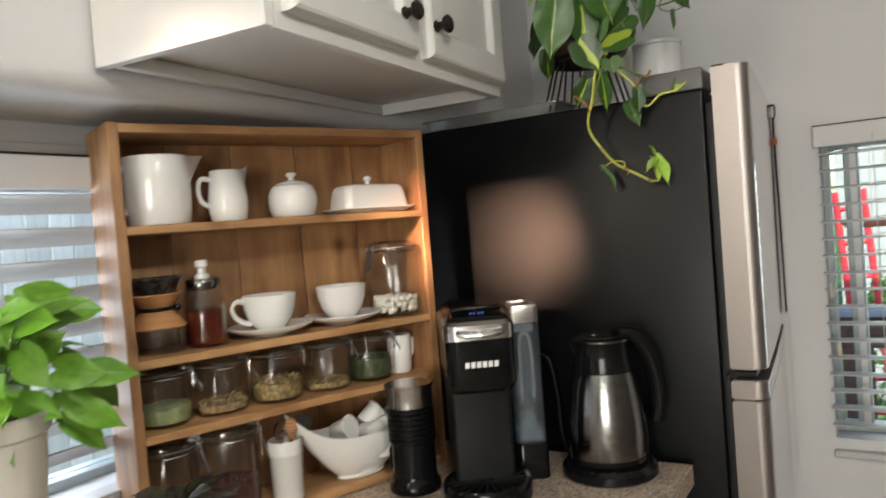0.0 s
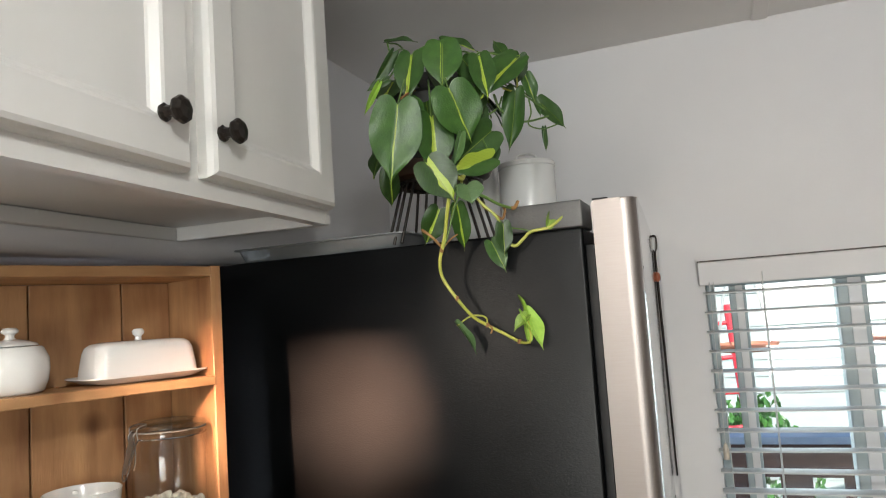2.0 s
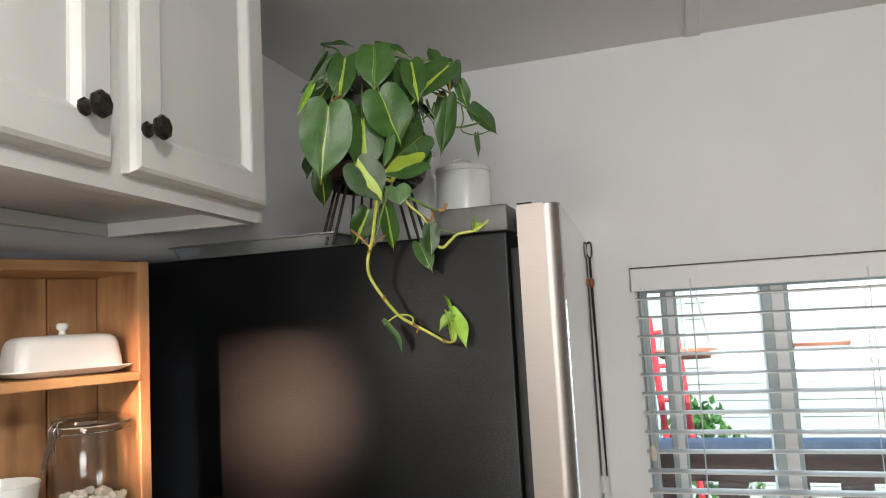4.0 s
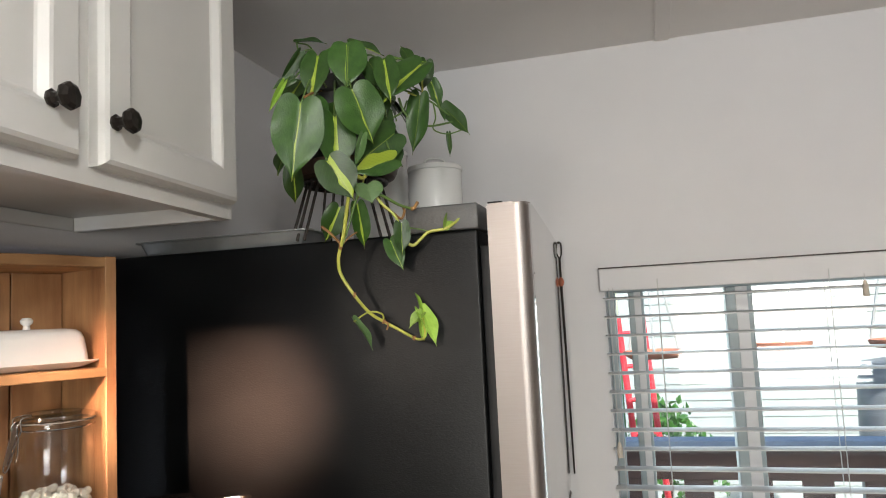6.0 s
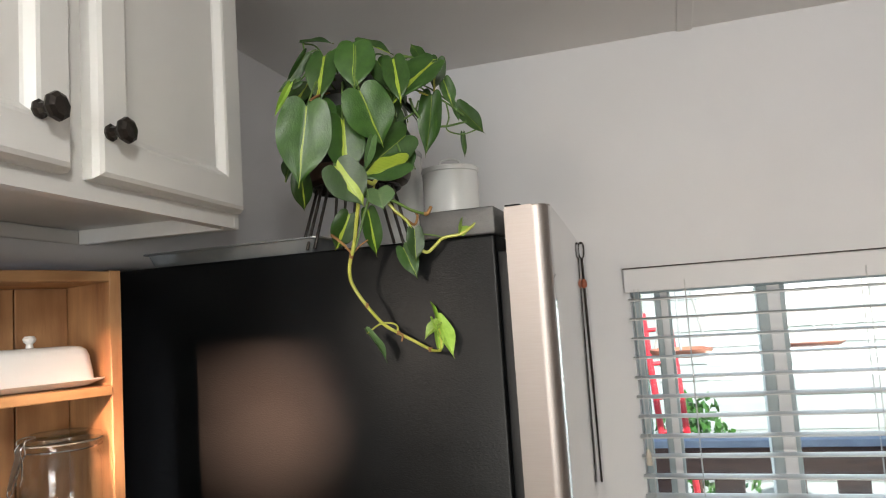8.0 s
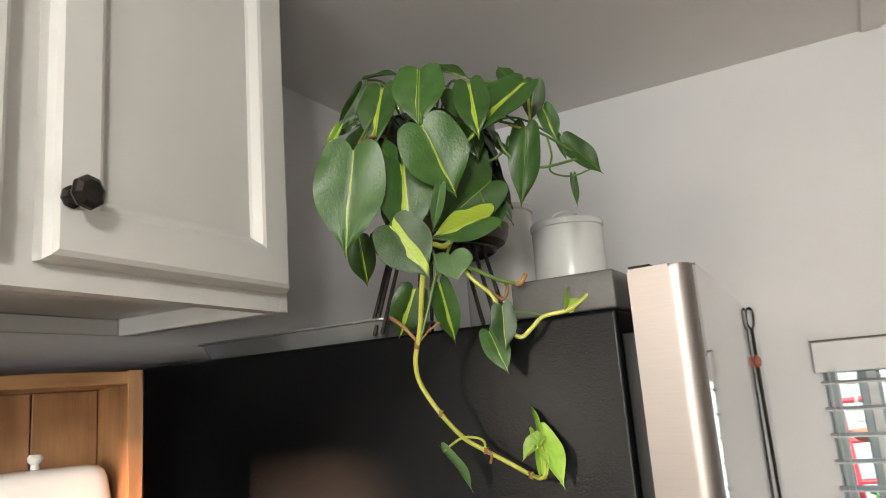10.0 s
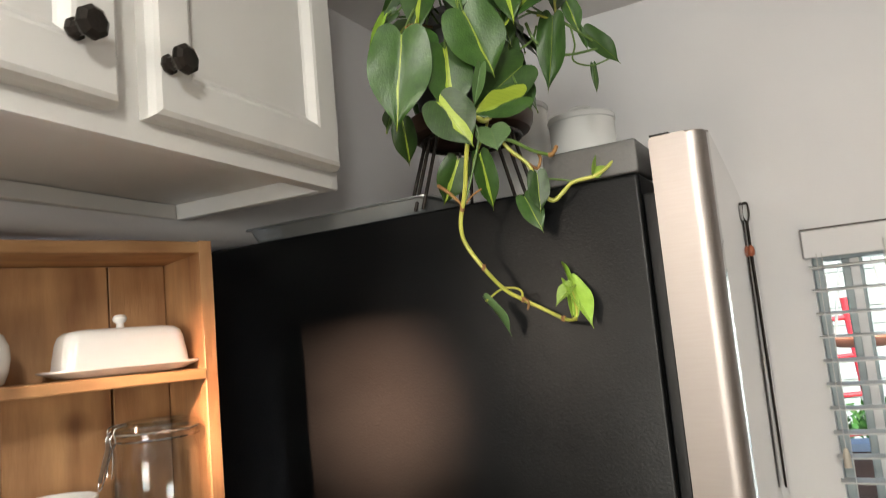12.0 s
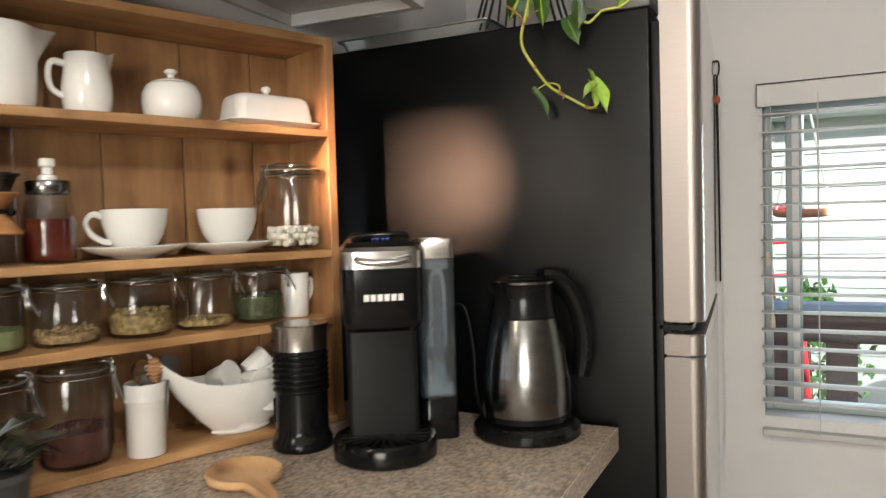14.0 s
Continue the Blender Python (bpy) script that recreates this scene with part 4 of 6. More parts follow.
for k in range(7):
    z = 0.088 + 0.0088 * k
    prof += [(0.0405, z), (0.0432, z + 0.003), (0.0432, z + 0.0055), (0.0405, z + 0.0082)]
prof += [(0.0405, 0.1515), (0.0, 0.1515)]
part("body", lathe(prof, 44), M_BLACK_GLOSS, fro, "", True, 30)
part("collar", lathe([(0.0405, 0.152), (0.0418, 0.153), (0.0418, 0.182), (0.0440, 0.188), (0.0445, 0.1905), (0.0430, 0.192), (0, 0.192)], 44), M_STEEL_B, fro, "brushed steel collar and lid", True, 30)
part("button_panel", box(-0.010, 0.010, -0.0425, -0.040, 0.040, 0.078, 0.002), M_BLACK_GLOSS, fro)
for z in (0.052, 0.066):
    part("symbol", box(-0.004, 0.004, -0.0428, -0.0426, z, z + 0.006), M_POD, fro, "small white symbol")
part("brand_plate", box(-0.013, 0.013, -0.0424, -0.0412, 0.164, 0.169, 0.0005), M_IRON, fro)

KP = pose(-0.664, 1.192, CT, 0, 0, 34.5)
keu = thing("coffee_maker", KP, "slim black single-serve coffee maker with a steel band", "coffee maker")
HW = 0.0575


def plan_loop(hw, y0, y1, r, z, n=6):
    out = []
    for cx, cy, s in ((hw - r, y1 - r, 0), (-hw + r, y1 - r, 1), (-hw + r, y0 + r, 2), (hw - r, y0 + r, 3)):
        for k in range(n):
            t = (s + k / (n - 1)) * math.pi / 2
            out.append((cx + r * math.cos(t), cy + r * math.sin(t), z))
    return out


part("column", loft(bmesh.new(), [plan_loop(0.0515, 0.062, 0.242, 0.008, 0.004), plan_loop(0.0515, 0.062, 0.242, 0.008, 0.196)]), M_BLACK, keu, "matt black column", True, 30)
part("brew_head", loft(bmesh.new(), [plan_loop(0.050, 0.008, 0.242, 0.018, 0.190), plan_loop(0.054, 0.002, 0.244, 0.020, 0.196), plan_loop(HW, 0.0, 0.246, 0.022, 0.206), plan_loop(HW, 0.0, 0.246, 0.022, 0.2785)]), M_BLACK_GLOSS, keu, "", True, 30)
part("band", loft(bmesh.new(), [plan_loop(HW + 0.0012, -0.0012, 0.2472, 0.023, 0.279), plan_loop(HW + 0.0012, -0.0012, 0.2472, 0.023, 0.303), plan_loop(HW - 0.004, 0.005, 0.242, 0.020, 0.309)]), M_STEEL_B, keu, "brushed steel band", True, 30)
part("lid", loft(bmesh.new(), [plan_loop(HW - 0.005, 0.006, 0.241, 0.019, 0.3093), plan_loop(HW - 0.008, 0.012, 0.238, 0.018, 0.316), plan_loop(HW - 0.016, 0.040, 0.232, 0.015, 0.3235)]), M_BLACK_GLOSS, keu, "", True, 30)
part("lid_handle", tube([(-0.040, 0.060, 0.318), (-0.038, 0.052, 0.3255), (0.0, 0.049, 0.327), (0.038, 0.052, 0.3255), (0.040, 0.060, 0.318)], 0.0055, 10, 6, 0.6), M_BLACK_GLOSS, keu, "", True)
part("front_handle", tube([(-0.036, 0.002, 0.294), (-0.031, -0.011, 0.291), (0, -0.016, 0.288), (0.031, -0.011, 0.291), (0.036, 0.002, 0.294)], 0.0052, 12, 8, 0.8), M_CHROME, keu, "polished lift handle", True)
M_LCD = glow("clock_display", (0.12, 0.2, 1.0), 0.008)
for k, x in enumerate((-0.011, -0.005, 0.003, 0.009)):
    d = part("clock_digit", box(-0.0018, 0.0018, -0.0035, 0.0035, 0, 0.0004), M_LCD, keu, "blue lit digit bar")
    d.matrix_basis = pose(x, 0.024, 0.3200, 12, 0, 0)
for k in range(6):
    x = -0.0275 + 0.0095 * k
    part("brand_plate", box(x, x + 0.0072, -0.0014, -0.0004, 0.234, 0.2435, 0.0002), M_POD, keu, "small white brand mark")
part("tray", lathe([(0, 0.0), (0.072, 0.0), (0.076, 0.003), (0.0765, 0.026), (0.074, 0.031), (0.068, 0.031), (0.066, 0.024), (0, 0.024)], 48, cy=0.058), M_BLACK_GLOSS, keu, "glossy black drip tray", True, 30)
part("grille", lathe([(0, 0.0245), (0.012, 0.0245), (0.012, 0.029), (0.009, 0.030), (0, 0.030)], 20, cy=0.058), M_BLACK, keu)
for k in range(22):
    a = 2 * math.pi * k / 22
    part("grille_bar", tube([(0.012 * math.cos(a), 0.058 + 0.012 * math.sin(a), 0.0278), (0.0668 * math.cos(a), 0.058 + 0.0668 * math.sin(a), 0.0278)], 0.0022, 6, smooth=False), M_BLACK, keu)
M_WATER = glass("water", (0.86, 0.93, 0.98), 0.03, 0.09, 0.8)
M_CLOUDY = glass("cloudy_clear_plastic", (0.96, 0.98, 1.0), 0.03, 0.05, 0.6)
_t = M_CLOUDY.node_tree
_d = _t.nodes.new("ShaderNodeBsdfDiffuse")
_d.inputs["Color"].default_value = (0.55, 0.62, 0.68, 1)
_m = _t.nodes.new("ShaderNodeMixShader")
_m.inputs[0].default_value = 0.06
_t.links.new(_t.nodes["Mix Shader"].outputs[0], _m.inputs[1])
_t.links.new(_d.outputs[0], _m.inputs[2])
_t.links.new(_m.outputs[0], _t.nodes["Material Output"].inputs["Surface"])
res = part("reservoir", loft(bmesh.new(), [plan_loop(0.028, -0.05, 0.05, 0.012, 0.066), plan_loop(0.028, -0.05, 0.05, 0.012, 0.284)], cap1=False), M_CLOUDY, keu, "clear plastic water reservoir", True, 30)
res.matrix_basis = pose(0.092, 0.165, 0)
part("water", loft(bmesh.new(), [plan_loop(0.0265, -0.0485, 0.0485, 0.011, 0.068), plan_loop(0.0265, -0.0485, 0.0485, 0.011, 0.205)]), M_WATER, res, "clear water", True, 30)
part("reservoir_base", loft(bmesh.new(), [plan_loop(0.030, -0.052, 0.052, 0.013, 0.0), plan_loop(0.030, -0.052, 0.052, 0.013, 0.062), plan_loop(0.0285, -0.0505, 0.0505, 0.0125, 0.0655)]), M_BLACK_GLOSS, res, "", True, 30)
part("reservoir_lid", loft(bmesh.new(), [plan_loop(0.0295, -0.0515, 0.0515, 0.012, 0.285), plan_loop(0.0300, -0.0520, 0.0520, 0.012, 0.312), plan_loop(0.0280, -0.0500, 0.0500, 0.012, 0.316), plan_loop(0.022, -0.044, 0.044, 0.010, 0.3155), plan_loop(0.021, -0.043, 0.043, 0.010, 0.3125)]), M_STEEL_B, res, "steel-coloured lid", True, 30)
M_FROST = M_CLOUDY.copy()
M_FROST.name = "frosted_clear_plastic"
M_FROST.node_tree.nodes["Mix Shader.001"].inputs[0].default_value = 0.24
part("inner_handle", tube([(-0.011, -0.040, 0.145), (-0.0105, -0.040, 0.235), (-0.007, -0.040, 0.258), (0, -0.040, 0.264), (0.007, -0.040, 0.258), (0.0105, -0.040, 0.235), (0.011, -0.040, 0.145)], 0.0034, 10, 6), M_FROST, res, "frosted moulded grip inside the reservoir", True)
part("water_filter", loft(bmesh.new(), [plan_loop(0.024, -0.045, 0.030, 0.010, 0.069), plan_loop(0.024, -0.045, 0.030, 0.010, 0.084), plan_loop(0.015, -0.040, 0.012, 0.008, 0.088), plan_loop(0.013, -0.038, 0.010, 0.007, 0.112), plan_loop(0.008, -0.034, 0.004, 0.005, 0.116)]), M_FROST, res, "pale filter holder at the bottom", True, 30)
part("lid_collar", loft(bmesh.new(), [plan_loop(0.019, -0.044, 0.030, 0.009, 0.2835), plan_loop(0.019, -0.044, 0.030, 0.009, 0.268), plan_loop(0.015, -0.040, 0.026, 0.008, 0.266)]), M_FROST, res, "", True, 30)
part("inner_tube", loft(bmesh.new(), [plan_loop(0.010, -0.046, -0.030, 0.006, 0.07), plan_loop(0.010, -0.046, -0.030, 0.006, 0.262), plan_loop(0.006, -0.042, -0.034, 0.004, 0.268)]), M_CLOUDY, res, "", True, 30)

KT = pose(-0.540, 1.418, CT, 0, 0, 28)
base = thing("kettle_base", KT, "round black heating base with touch buttons", "kettle base")
part("body", lathe([(0, 0), (0.082, 0), (0.086, 0.004), (0.085, 0.016), (0.078, 0.024), (0.060, 0.027), (0, 0.027)], 52), M_BLACK_GLOSS, base, "", True, 30)
for k in range(5):
    a = radians(-122 + 16 * k)
    part("button", box(-0.0045, 0.0045, -0.0012, 0.0012, 0, 0.0004), M_IRON, base, "small printed button").matrix_basis = pose(0.0795 * math.cos(a), 0.0795 * math.sin(a), 0.0225, 38, 0, math.degrees(a) + 90) 
ket = thing("electric_kettle", KT @ pose(0, 0, 0.0275), "brushed steel electric kettle with a black handle", "kettle")
part("body", lathe([(0, 0), (0.060, 0), (0.0675, 0.004), (0.0705, 0.016), (0.0712, 0.045), (0.0695, 0.075), (0.0655, 0.105), (0.0595, 0.138), (0.0545, 0.160)], 56), M_STEEL_H, ket, "brushed steel body", True, 30)
part("base_ring", lathe([(0.0675, 0.0005), (0.0692, 0.001), (0.0695, 0.010), (0.0682, 0.0115)], 48), M_BLACK_GLOSS, ket)
part("neck", lathe([(0.0537, 0.1605), (0.0545, 0.162), (0.0505, 0.185), (0.0500, 0.208), (0.0525, 0.214), (0.048, 0.216)], 48), M_BLACK_GLOSS, ket, "black plastic neck", True, 30)
part("rim", lathe([(0.0495, 0.2135), (0.0530, 0.2145), (0.0533, 0.218), (0.049, 0.2190)], 48), M_STEEL_H, ket, "steel rim", True)
part("lid", lathe([(0.0488, 0.2185), (0.044, 0.222), (0.020, 0.224), (0, 0.2245)], 44), M_BLACK_GLOSS, ket, "", True)
part("lid_disc", lathe([(0.043, 0.2222), (0.040, 0.2246), (0.026, 0.2252), (0.024, 0.2240)], 44), M_STEEL_H, ket, "dull steel ring let into the lid", True)
part("lid_catch", lathe([(0.0085, 0.2242), (0.0085, 0.2262), (0.006, 0.2272), (0, 0.2272)], 20, cx=-0.012), M_STEEL_H, ket, "", True)
part("handle", tube([(0.030, 0, 0.2205), (0.052, 0, 0.218), (0.071, 0, 0.200), (0.087, 0, 0.165), (0.094, 0, 0.122), (0.093, 0, 0.085), (0.088, 0, 0.062)], 0.0145, 14, 8, 1.3, 0.8), M_BLACK_GLOSS, ket, "curved black handle", True)
part("thumb_lever", tube([(0.022, 0, 0.2285), (0.046, 0, 0.2305), (0.070, 0, 0.2255)], 0.005, 10, 6, 2.2), M_BLACK_GLOSS, ket, "", True)
part("spout", loft(bmesh.new(), [[(-0.046, -0.016, 0.19), (-0.046, 0.016, 0.19), (-0.058, 0.007, 0.205), (-0.058, -0.007, 0.205)], [(-0.044, -0.018, 0.214), (-0.044, 0.018, 0.214), (-0.060, 0.006, 0.216), (-0.060, -0.006, 0.216)]]), M_BLACK_GLOSS, ket)
part("brand_plate", box(-0.012, 0.012, -0.0695, -0.0675, 0.028, 0.038, 0.001), M_POD, ket, "small pale brand plate").matrix_basis = pose(0, 0, 0, 0, 0, -38)
cord = thing("power_cord", pose(0, 0, 0), "black power cord on the worktop behind the kettle", "cord")
part("cable", tube([(-0.610, 1.450, CT + 0.006), (-0.640, 1.470, CT + 0.010), (-0.660, 1.490, CT + 0.05), (-0.668, 1.500, CT + 0.12), (-0.690, 1.508, CT + 0.19), (-0.74, 1.505, CT + 0.17), (-0.80, 1.500, CT + 0.08), (-0.90, 1.50, CT + 0.004)], 0.003, 8, 8), M_BLACK, cord, "", True)
cord = thing("power_cord", pose(0, 0, 0), "black power cord beside the shelf rack", "cord")
part("cable", tube([(-0.795, 1.36, CT + 0.004), (-0.835, 1.375, CT + 0.05), (-0.842, 1.372, CT + 0.12), (-0.836, 1.385, CT + 0.20), (-0.85, 1.42, CT + 0.25), (-0.90, 1.44, CT + 0.20), (-0.93, 1.45, CT + 0.004)], 0.0028, 8, 8), M_BLACK, cord, "", True)

sp = thing("wooden_scoop", pose(-0.826, 1.080, CT, 0, 0, -32) @ Matrix.Diagonal((1.22, 1.22, 1.2, 1)), "pale wooden spoon rest lying on the worktop", "spoon rest")
M_SCOOP = wood("spoon_rest_wood", (0.56, 0.32, 0.15), (0.72, 0.46, 0.24), (3, 12, 12), 0.02)
bm = bmesh.new()
loops = []
for s, z in ((0.80, 0.0), (0.96, 0.003), (1.0, 0.009), (0.97, 0.012), (0.86, 0.0115), (0.72, 0.006), (0.3, 0.0045)):
    loop = []
    for k in range(48):
        a = 2 * math.pi * k / 48
        ca, sa = math.cos(a), math.sin(a)
        arm = math.exp(-(a if a < math.pi else a - 2 * math.pi) ** 2 / 0.030)
        loop.append((s * 0.047 * ca + 0.085 * arm * min(1, s * 1.02), s * 0.042 * sa * (1 + 0.3 * arm), z))
    loops.append(loop)
part("dish", loft(bm, loops), M_SCOOP, sp, "", True, 50)


# ---- plants ----
def leaf_material(name, dark, mid, streak, amount, band=None):
    m = mat(name, dark, mid, 0.38, scale=5, bump=0.2, bscale=30, spread=0.25, random_tint=0.34, wear=0.06)
    t = m.node_tree
    b = t.nodes["Principled BSDF"]
    old = b.inputs["Base Color"].links[0].from_socket
    co = t.nodes.new("ShaderNodeTexCoord")
    xyz = t.nodes.new("ShaderNodeSeparateXYZ")
    t.links.new(co.outputs["Object"], xyz.inputs[0])
    oi = t.nodes.new("ShaderNodeObjectInfo")

    def calc(op, a, bb):
        n = t.nodes.new("ShaderNodeMath")
        n.operation = op
        for i, v in enumerate((a, bb)):
            if isinstance(v, (int, float)):
                n.inputs[i].default_value = v
            else:
                t.links.new(v, n.inputs[i])
        return n.outputs[0]
    shift = calc("MULTIPLY", calc("SUBTRACT", oi.outputs["Random"], 0.5), 0.10)
    nz = t.nodes.new("ShaderNodeTexNoise")
    nz.inputs["Scale"].default_value, nz.inputs["Detail"].default_value = 2.6, 0.6
    t.links.new(co.outputs["Object"], nz.inputs["Vector"])
    wob = calc("MULTIPLY", calc("SUBTRACT", nz.outputs["Fac"], 0.5), 0.06)
    dist = calc("ABSOLUTE", calc("ADD", calc("ADD", xyz.outputs["Y"], shift), wob), 0)
    width = calc("MULTIPLY", calc("SUBTRACT", calc("FRACT", calc("MULTIPLY", oi.outputs["Random"], 7.3), 0), 0.45), amount)
    lim = calc("MULTIPLY", width, calc("SUBTRACT", calc("MULTIPLY", nz.outputs["Fac"], 4.0), 1.25))
    stripe = calc("LESS_THAN", dist, lim)
    if band:
        away = calc("ABSOLUTE", calc("SUBTRACT", calc("ADD", xyz.outputs["Y"], wob), band[0]), 0)
        stripe = calc("LESS_THAN", away, calc("MULTIPLY", band[1], calc("SUBTRACT", calc("MULTIPLY", nz.outputs["Fac"], 2.4), 0.25)))
    rib = calc("LESS_THAN", calc("ABSOLUTE", xyz.outputs["Y"], 0), 0.0085)
    veins = calc("LESS_THAN", calc("FRACT", calc("MULTIPLY", calc("SUBTRACT", xyz.outputs["X"], calc("MULTIPLY", calc("ABSOLUTE", xyz.outputs["Y"], 0), 0.9)), 9.0), 0), 0.07)
    for fac, col, k in ((stripe, streak, 0.85), (veins, tuple(v * 1.5 for v in mid), 0.28), (rib, tuple(v * 0.55 for v in streak), 0.8)):
        mx = t.nodes.new("ShaderNodeMix")
        mx.data_type = "RGBA"
        t.links.new(calc("MULTIPLY", fac, k), mx.inputs["Factor"])
        t.links.new(old, mx.inputs["A"])
        mx.inputs["B"].default_value = (*col, 1)
        old = mx.outputs["Result"]
    t.links.new(old, b.inputs["Base Color"])
    b.inputs["Specular IOR Level"].default_value = 0.5
    return m


LEAF_DARK, LEAF_MID, LEAF_STREAK = (0.017, 0.052, 0.008), (0.040, 0.098, 0.015), (0.36, 0.47, 0.045)
M_LEAF = leaf_material("heart_leaf_green", LEAF_DARK, LEAF_MID, LEAF_STREAK, 0.06)
M_LEAF_STREAK = leaf_material("variegated_leaf", LEAF_DARK, LEAF_MID, LEAF_STREAK, 0.34)
M_LEAF_RIB = leaf_material("lime_ribbed_leaf", LEAF_DARK, LEAF_MID, LEAF_STREAK, 0.1, (0.0, 0.013))
M_LEAF_BAND = leaf_material("lime_banded_leaf", LEAF_DARK, LEAF_MID, LEAF_STREAK, 0.1, (0.01, 0.045))
M_LEAF_SIDE = leaf_material("lime_sided_leaf", LEAF_DARK, LEAF_MID, LEAF_STREAK, 0.1, (0.055, 0.085))
M_LEAF_TOP = leaf_material("half_lime_leaf", LEAF_DARK, LEAF_MID, LEAF_STREAK, 0.1, (-0.17, 0.19))
M_LEAF_PALE = leaf_material("pale_leaf_underside", (0.085, 0.16, 0.055), (0.12, 0.21, 0.075), (0.2, 0.3, 0.1), 0.02)
M_LEAF_LIME = leaf_material("heart_leaf_lime", (0.20, 0.34, 0.04), (0.30, 0.45, 0.07), (0.42, 0.54, 0.10), 0.06)
M_POTHOS = leaf_material("bright_pothos_green", (0.10, 0.25, 0.018), (0.17, 0.37, 0.032), (0.30, 0.50, 0.07), 0.012)
M_PURPLE = leaf_material("purple_leaf", (0.045, 0.008, 0.024), (0.030, 0.055, 0.020), (0.10, 0.12, 0.08), 0.03)
M_PURPLE.node_tree.nodes["Principled BSDF"].inputs["Specular IOR Level"].default_value = 0.15
M_STEM = mat("lime_stem", (0.34, 0.37, 0.05), (0.50, 0.50, 0.09), 0.4, scale=30, bump=0.1)
M_STEM_DARK = mat("green_stem", (0.07, 0.14, 0.03), (0.14, 0.22, 0.05), 0.4, scale=30)
M_ROOT = mat("brown_aerial_root", (0.20, 0.095, 0.03), (0.32, 0.17, 0.055), 0.7, scale=40)


def leaf_data(fold, droop, material, name, twist=0.0):
    """Heart-shaped leaf, length 1 along x from its stalk to its tip, width 1 along y."""
    bm = bmesh.new()
    n, q = 14, 6
    rows = []
    for i in range(n + 1):
        s = i / n
        if s < 0.38:
            w = 0.5 * math.sqrt(max(0.0, 1 - ((0.38 - s) / 0.55) ** 2))
        else:
            w = 0.5 * max(0.0, math.cos(math.pi / 2 * (s - 0.38) / 0.62)) ** (1.0 + 0.9 * ((s - 0.38) / 0.62) ** 2)
        row = []
        for k in range(-q, q + 1):
            f = k / q
            x = s - 0.115 * math.sin(math.pi * abs(f) ** 0.85 * 0.82) * (1 - s) ** 2.6
            y = w * f
            z = fold * abs(y) * 1.1 - droop * s * s - 0.5 * droop * (y * 2) ** 2 + 0.022 * math.sin(9 * s + 2.5 * f) * abs(f) + 0.007 * math.sin(2 * math.pi * 5.0 * (s - 0.45 * abs(f))) * abs(f) * (1 - abs(f)) + twist * y * s
            row.append(bm.verts.new((x, y, z)))
        rows.append(row)
    for a, b in zip(rows, rows[1:]):
        for k in range(2 * q):
            bm.faces.new((a[k], a[k + 1], b[k + 1], b[k]))
    bmesh.ops.remove_doubles(bm, verts=bm.verts[:], dist=1e-4)
    bmesh.ops.solidify(bm, geom=bm.faces[:], thickness=0.006)
    return mesh_of(bm, name, material, True, 70)


LEAVES = [leaf_data(f, d, M_LEAF, "leaf", t) for f, d, t in ((0.22, 0.10, 0.0), (0.32, 0.20, 0.12), (0.15, 0.26, -0.12))]
STREAKED = [leaf_data(f, d, M_LEAF_STREAK, "leaf", t) for f, d, t in ((0.25, 0.14, 0.05), (0.35, 0.22, -0.1))]
RIBBED = [leaf_data(0.20, 0.12, M_LEAF_RIB, "leaf", 0.0)]
BANDED = [leaf_data(f, d, M_LEAF_BAND, "leaf", t) for f, d, t in ((0.25, 0.12, 0.05), (0.32, 0.20, -0.08))]
SIDED = [leaf_data(0.26, 0.12, M_LEAF_SIDE, "leaf", 0.05)]
TOPPED = [leaf_data(0.30, 0.12, M_LEAF_TOP, "leaf", 0.0)]
PALE = [leaf_data(f, 0.15, M_LEAF_PALE, "leaf", 0.1) for f in (0.45, 0.6)]
LIME = [leaf_data(f, d, M_LEAF_LIME, "leaf", 0.1) for f, d in ((0.5, 0.15), (0.7, 0.3))]
POTHOS = [leaf_data(f, d, M_POTHOS, "leaf", t) for f, d, t in ((0.2, 0.18, 0.0), (0.35, 0.28, 0.15), (0.15, 0.12, -0.15))]
PURPLE = [leaf_data(0.4, 0.3, M_PURPLE, "leaf", 0.1)]
leaf_rnd = random.Random(11)


def leaf(owner, base, tip, width, kinds=None, face=(0.52, -0.80, -0.06), tilt=0.22):
    """One leaf of a plant, from its stalk to its tip, facing roughly along face."""
    kinds = kinds or LEAVES
    b, t = Vector(base), Vector(tip)
    x = (t - b)
    length = x.length
    x.normalize()
    n = Vector(face) + Vector([leaf_rnd.uniform(-tilt, tilt) for _ in range(3)])
    z = (n - x * n.dot(x)).normalized()
    y = z.cross(x)
    ob = new("leaf", kinds[leaf_rnd.randrange(len(kinds))])
    ob.parent = owner
    m = Matrix((x, y, z)).transposed().to_4x4()
    ob.matrix_basis = owner.matrix_world.inverted() @ Matrix.Translation(b) @ m @ Matrix.Diagonal((length * 1.02, width * 1.02, length, 1))
    return ob


def stem(owner, points, r, material, label="", name="stem"):
    o = owner.matrix_world.inverted()
    return part(name, tube([o @ Vector(p) for p in points], r, 8, 6, 1.0, 0.8), material, owner, label, True)


# trailing plant in a pot on a wire stand on top of the fridge
PC = (-0.606, 1.630)
stand = thing("plant_stand", pose(PC[0], PC[1], FZ + 0.001), "black wire plant stand with hairpin legs", "plant stand")
ringp = [(0.070 * math.cos(2 * math.pi * k / 32), 0.070 * math.sin(2 * math.pi * k / 32), 0.1055) for k in range(33)]
part("ring", tube(ringp, 0.003, 8, smooth=False), M_IRON, stand)
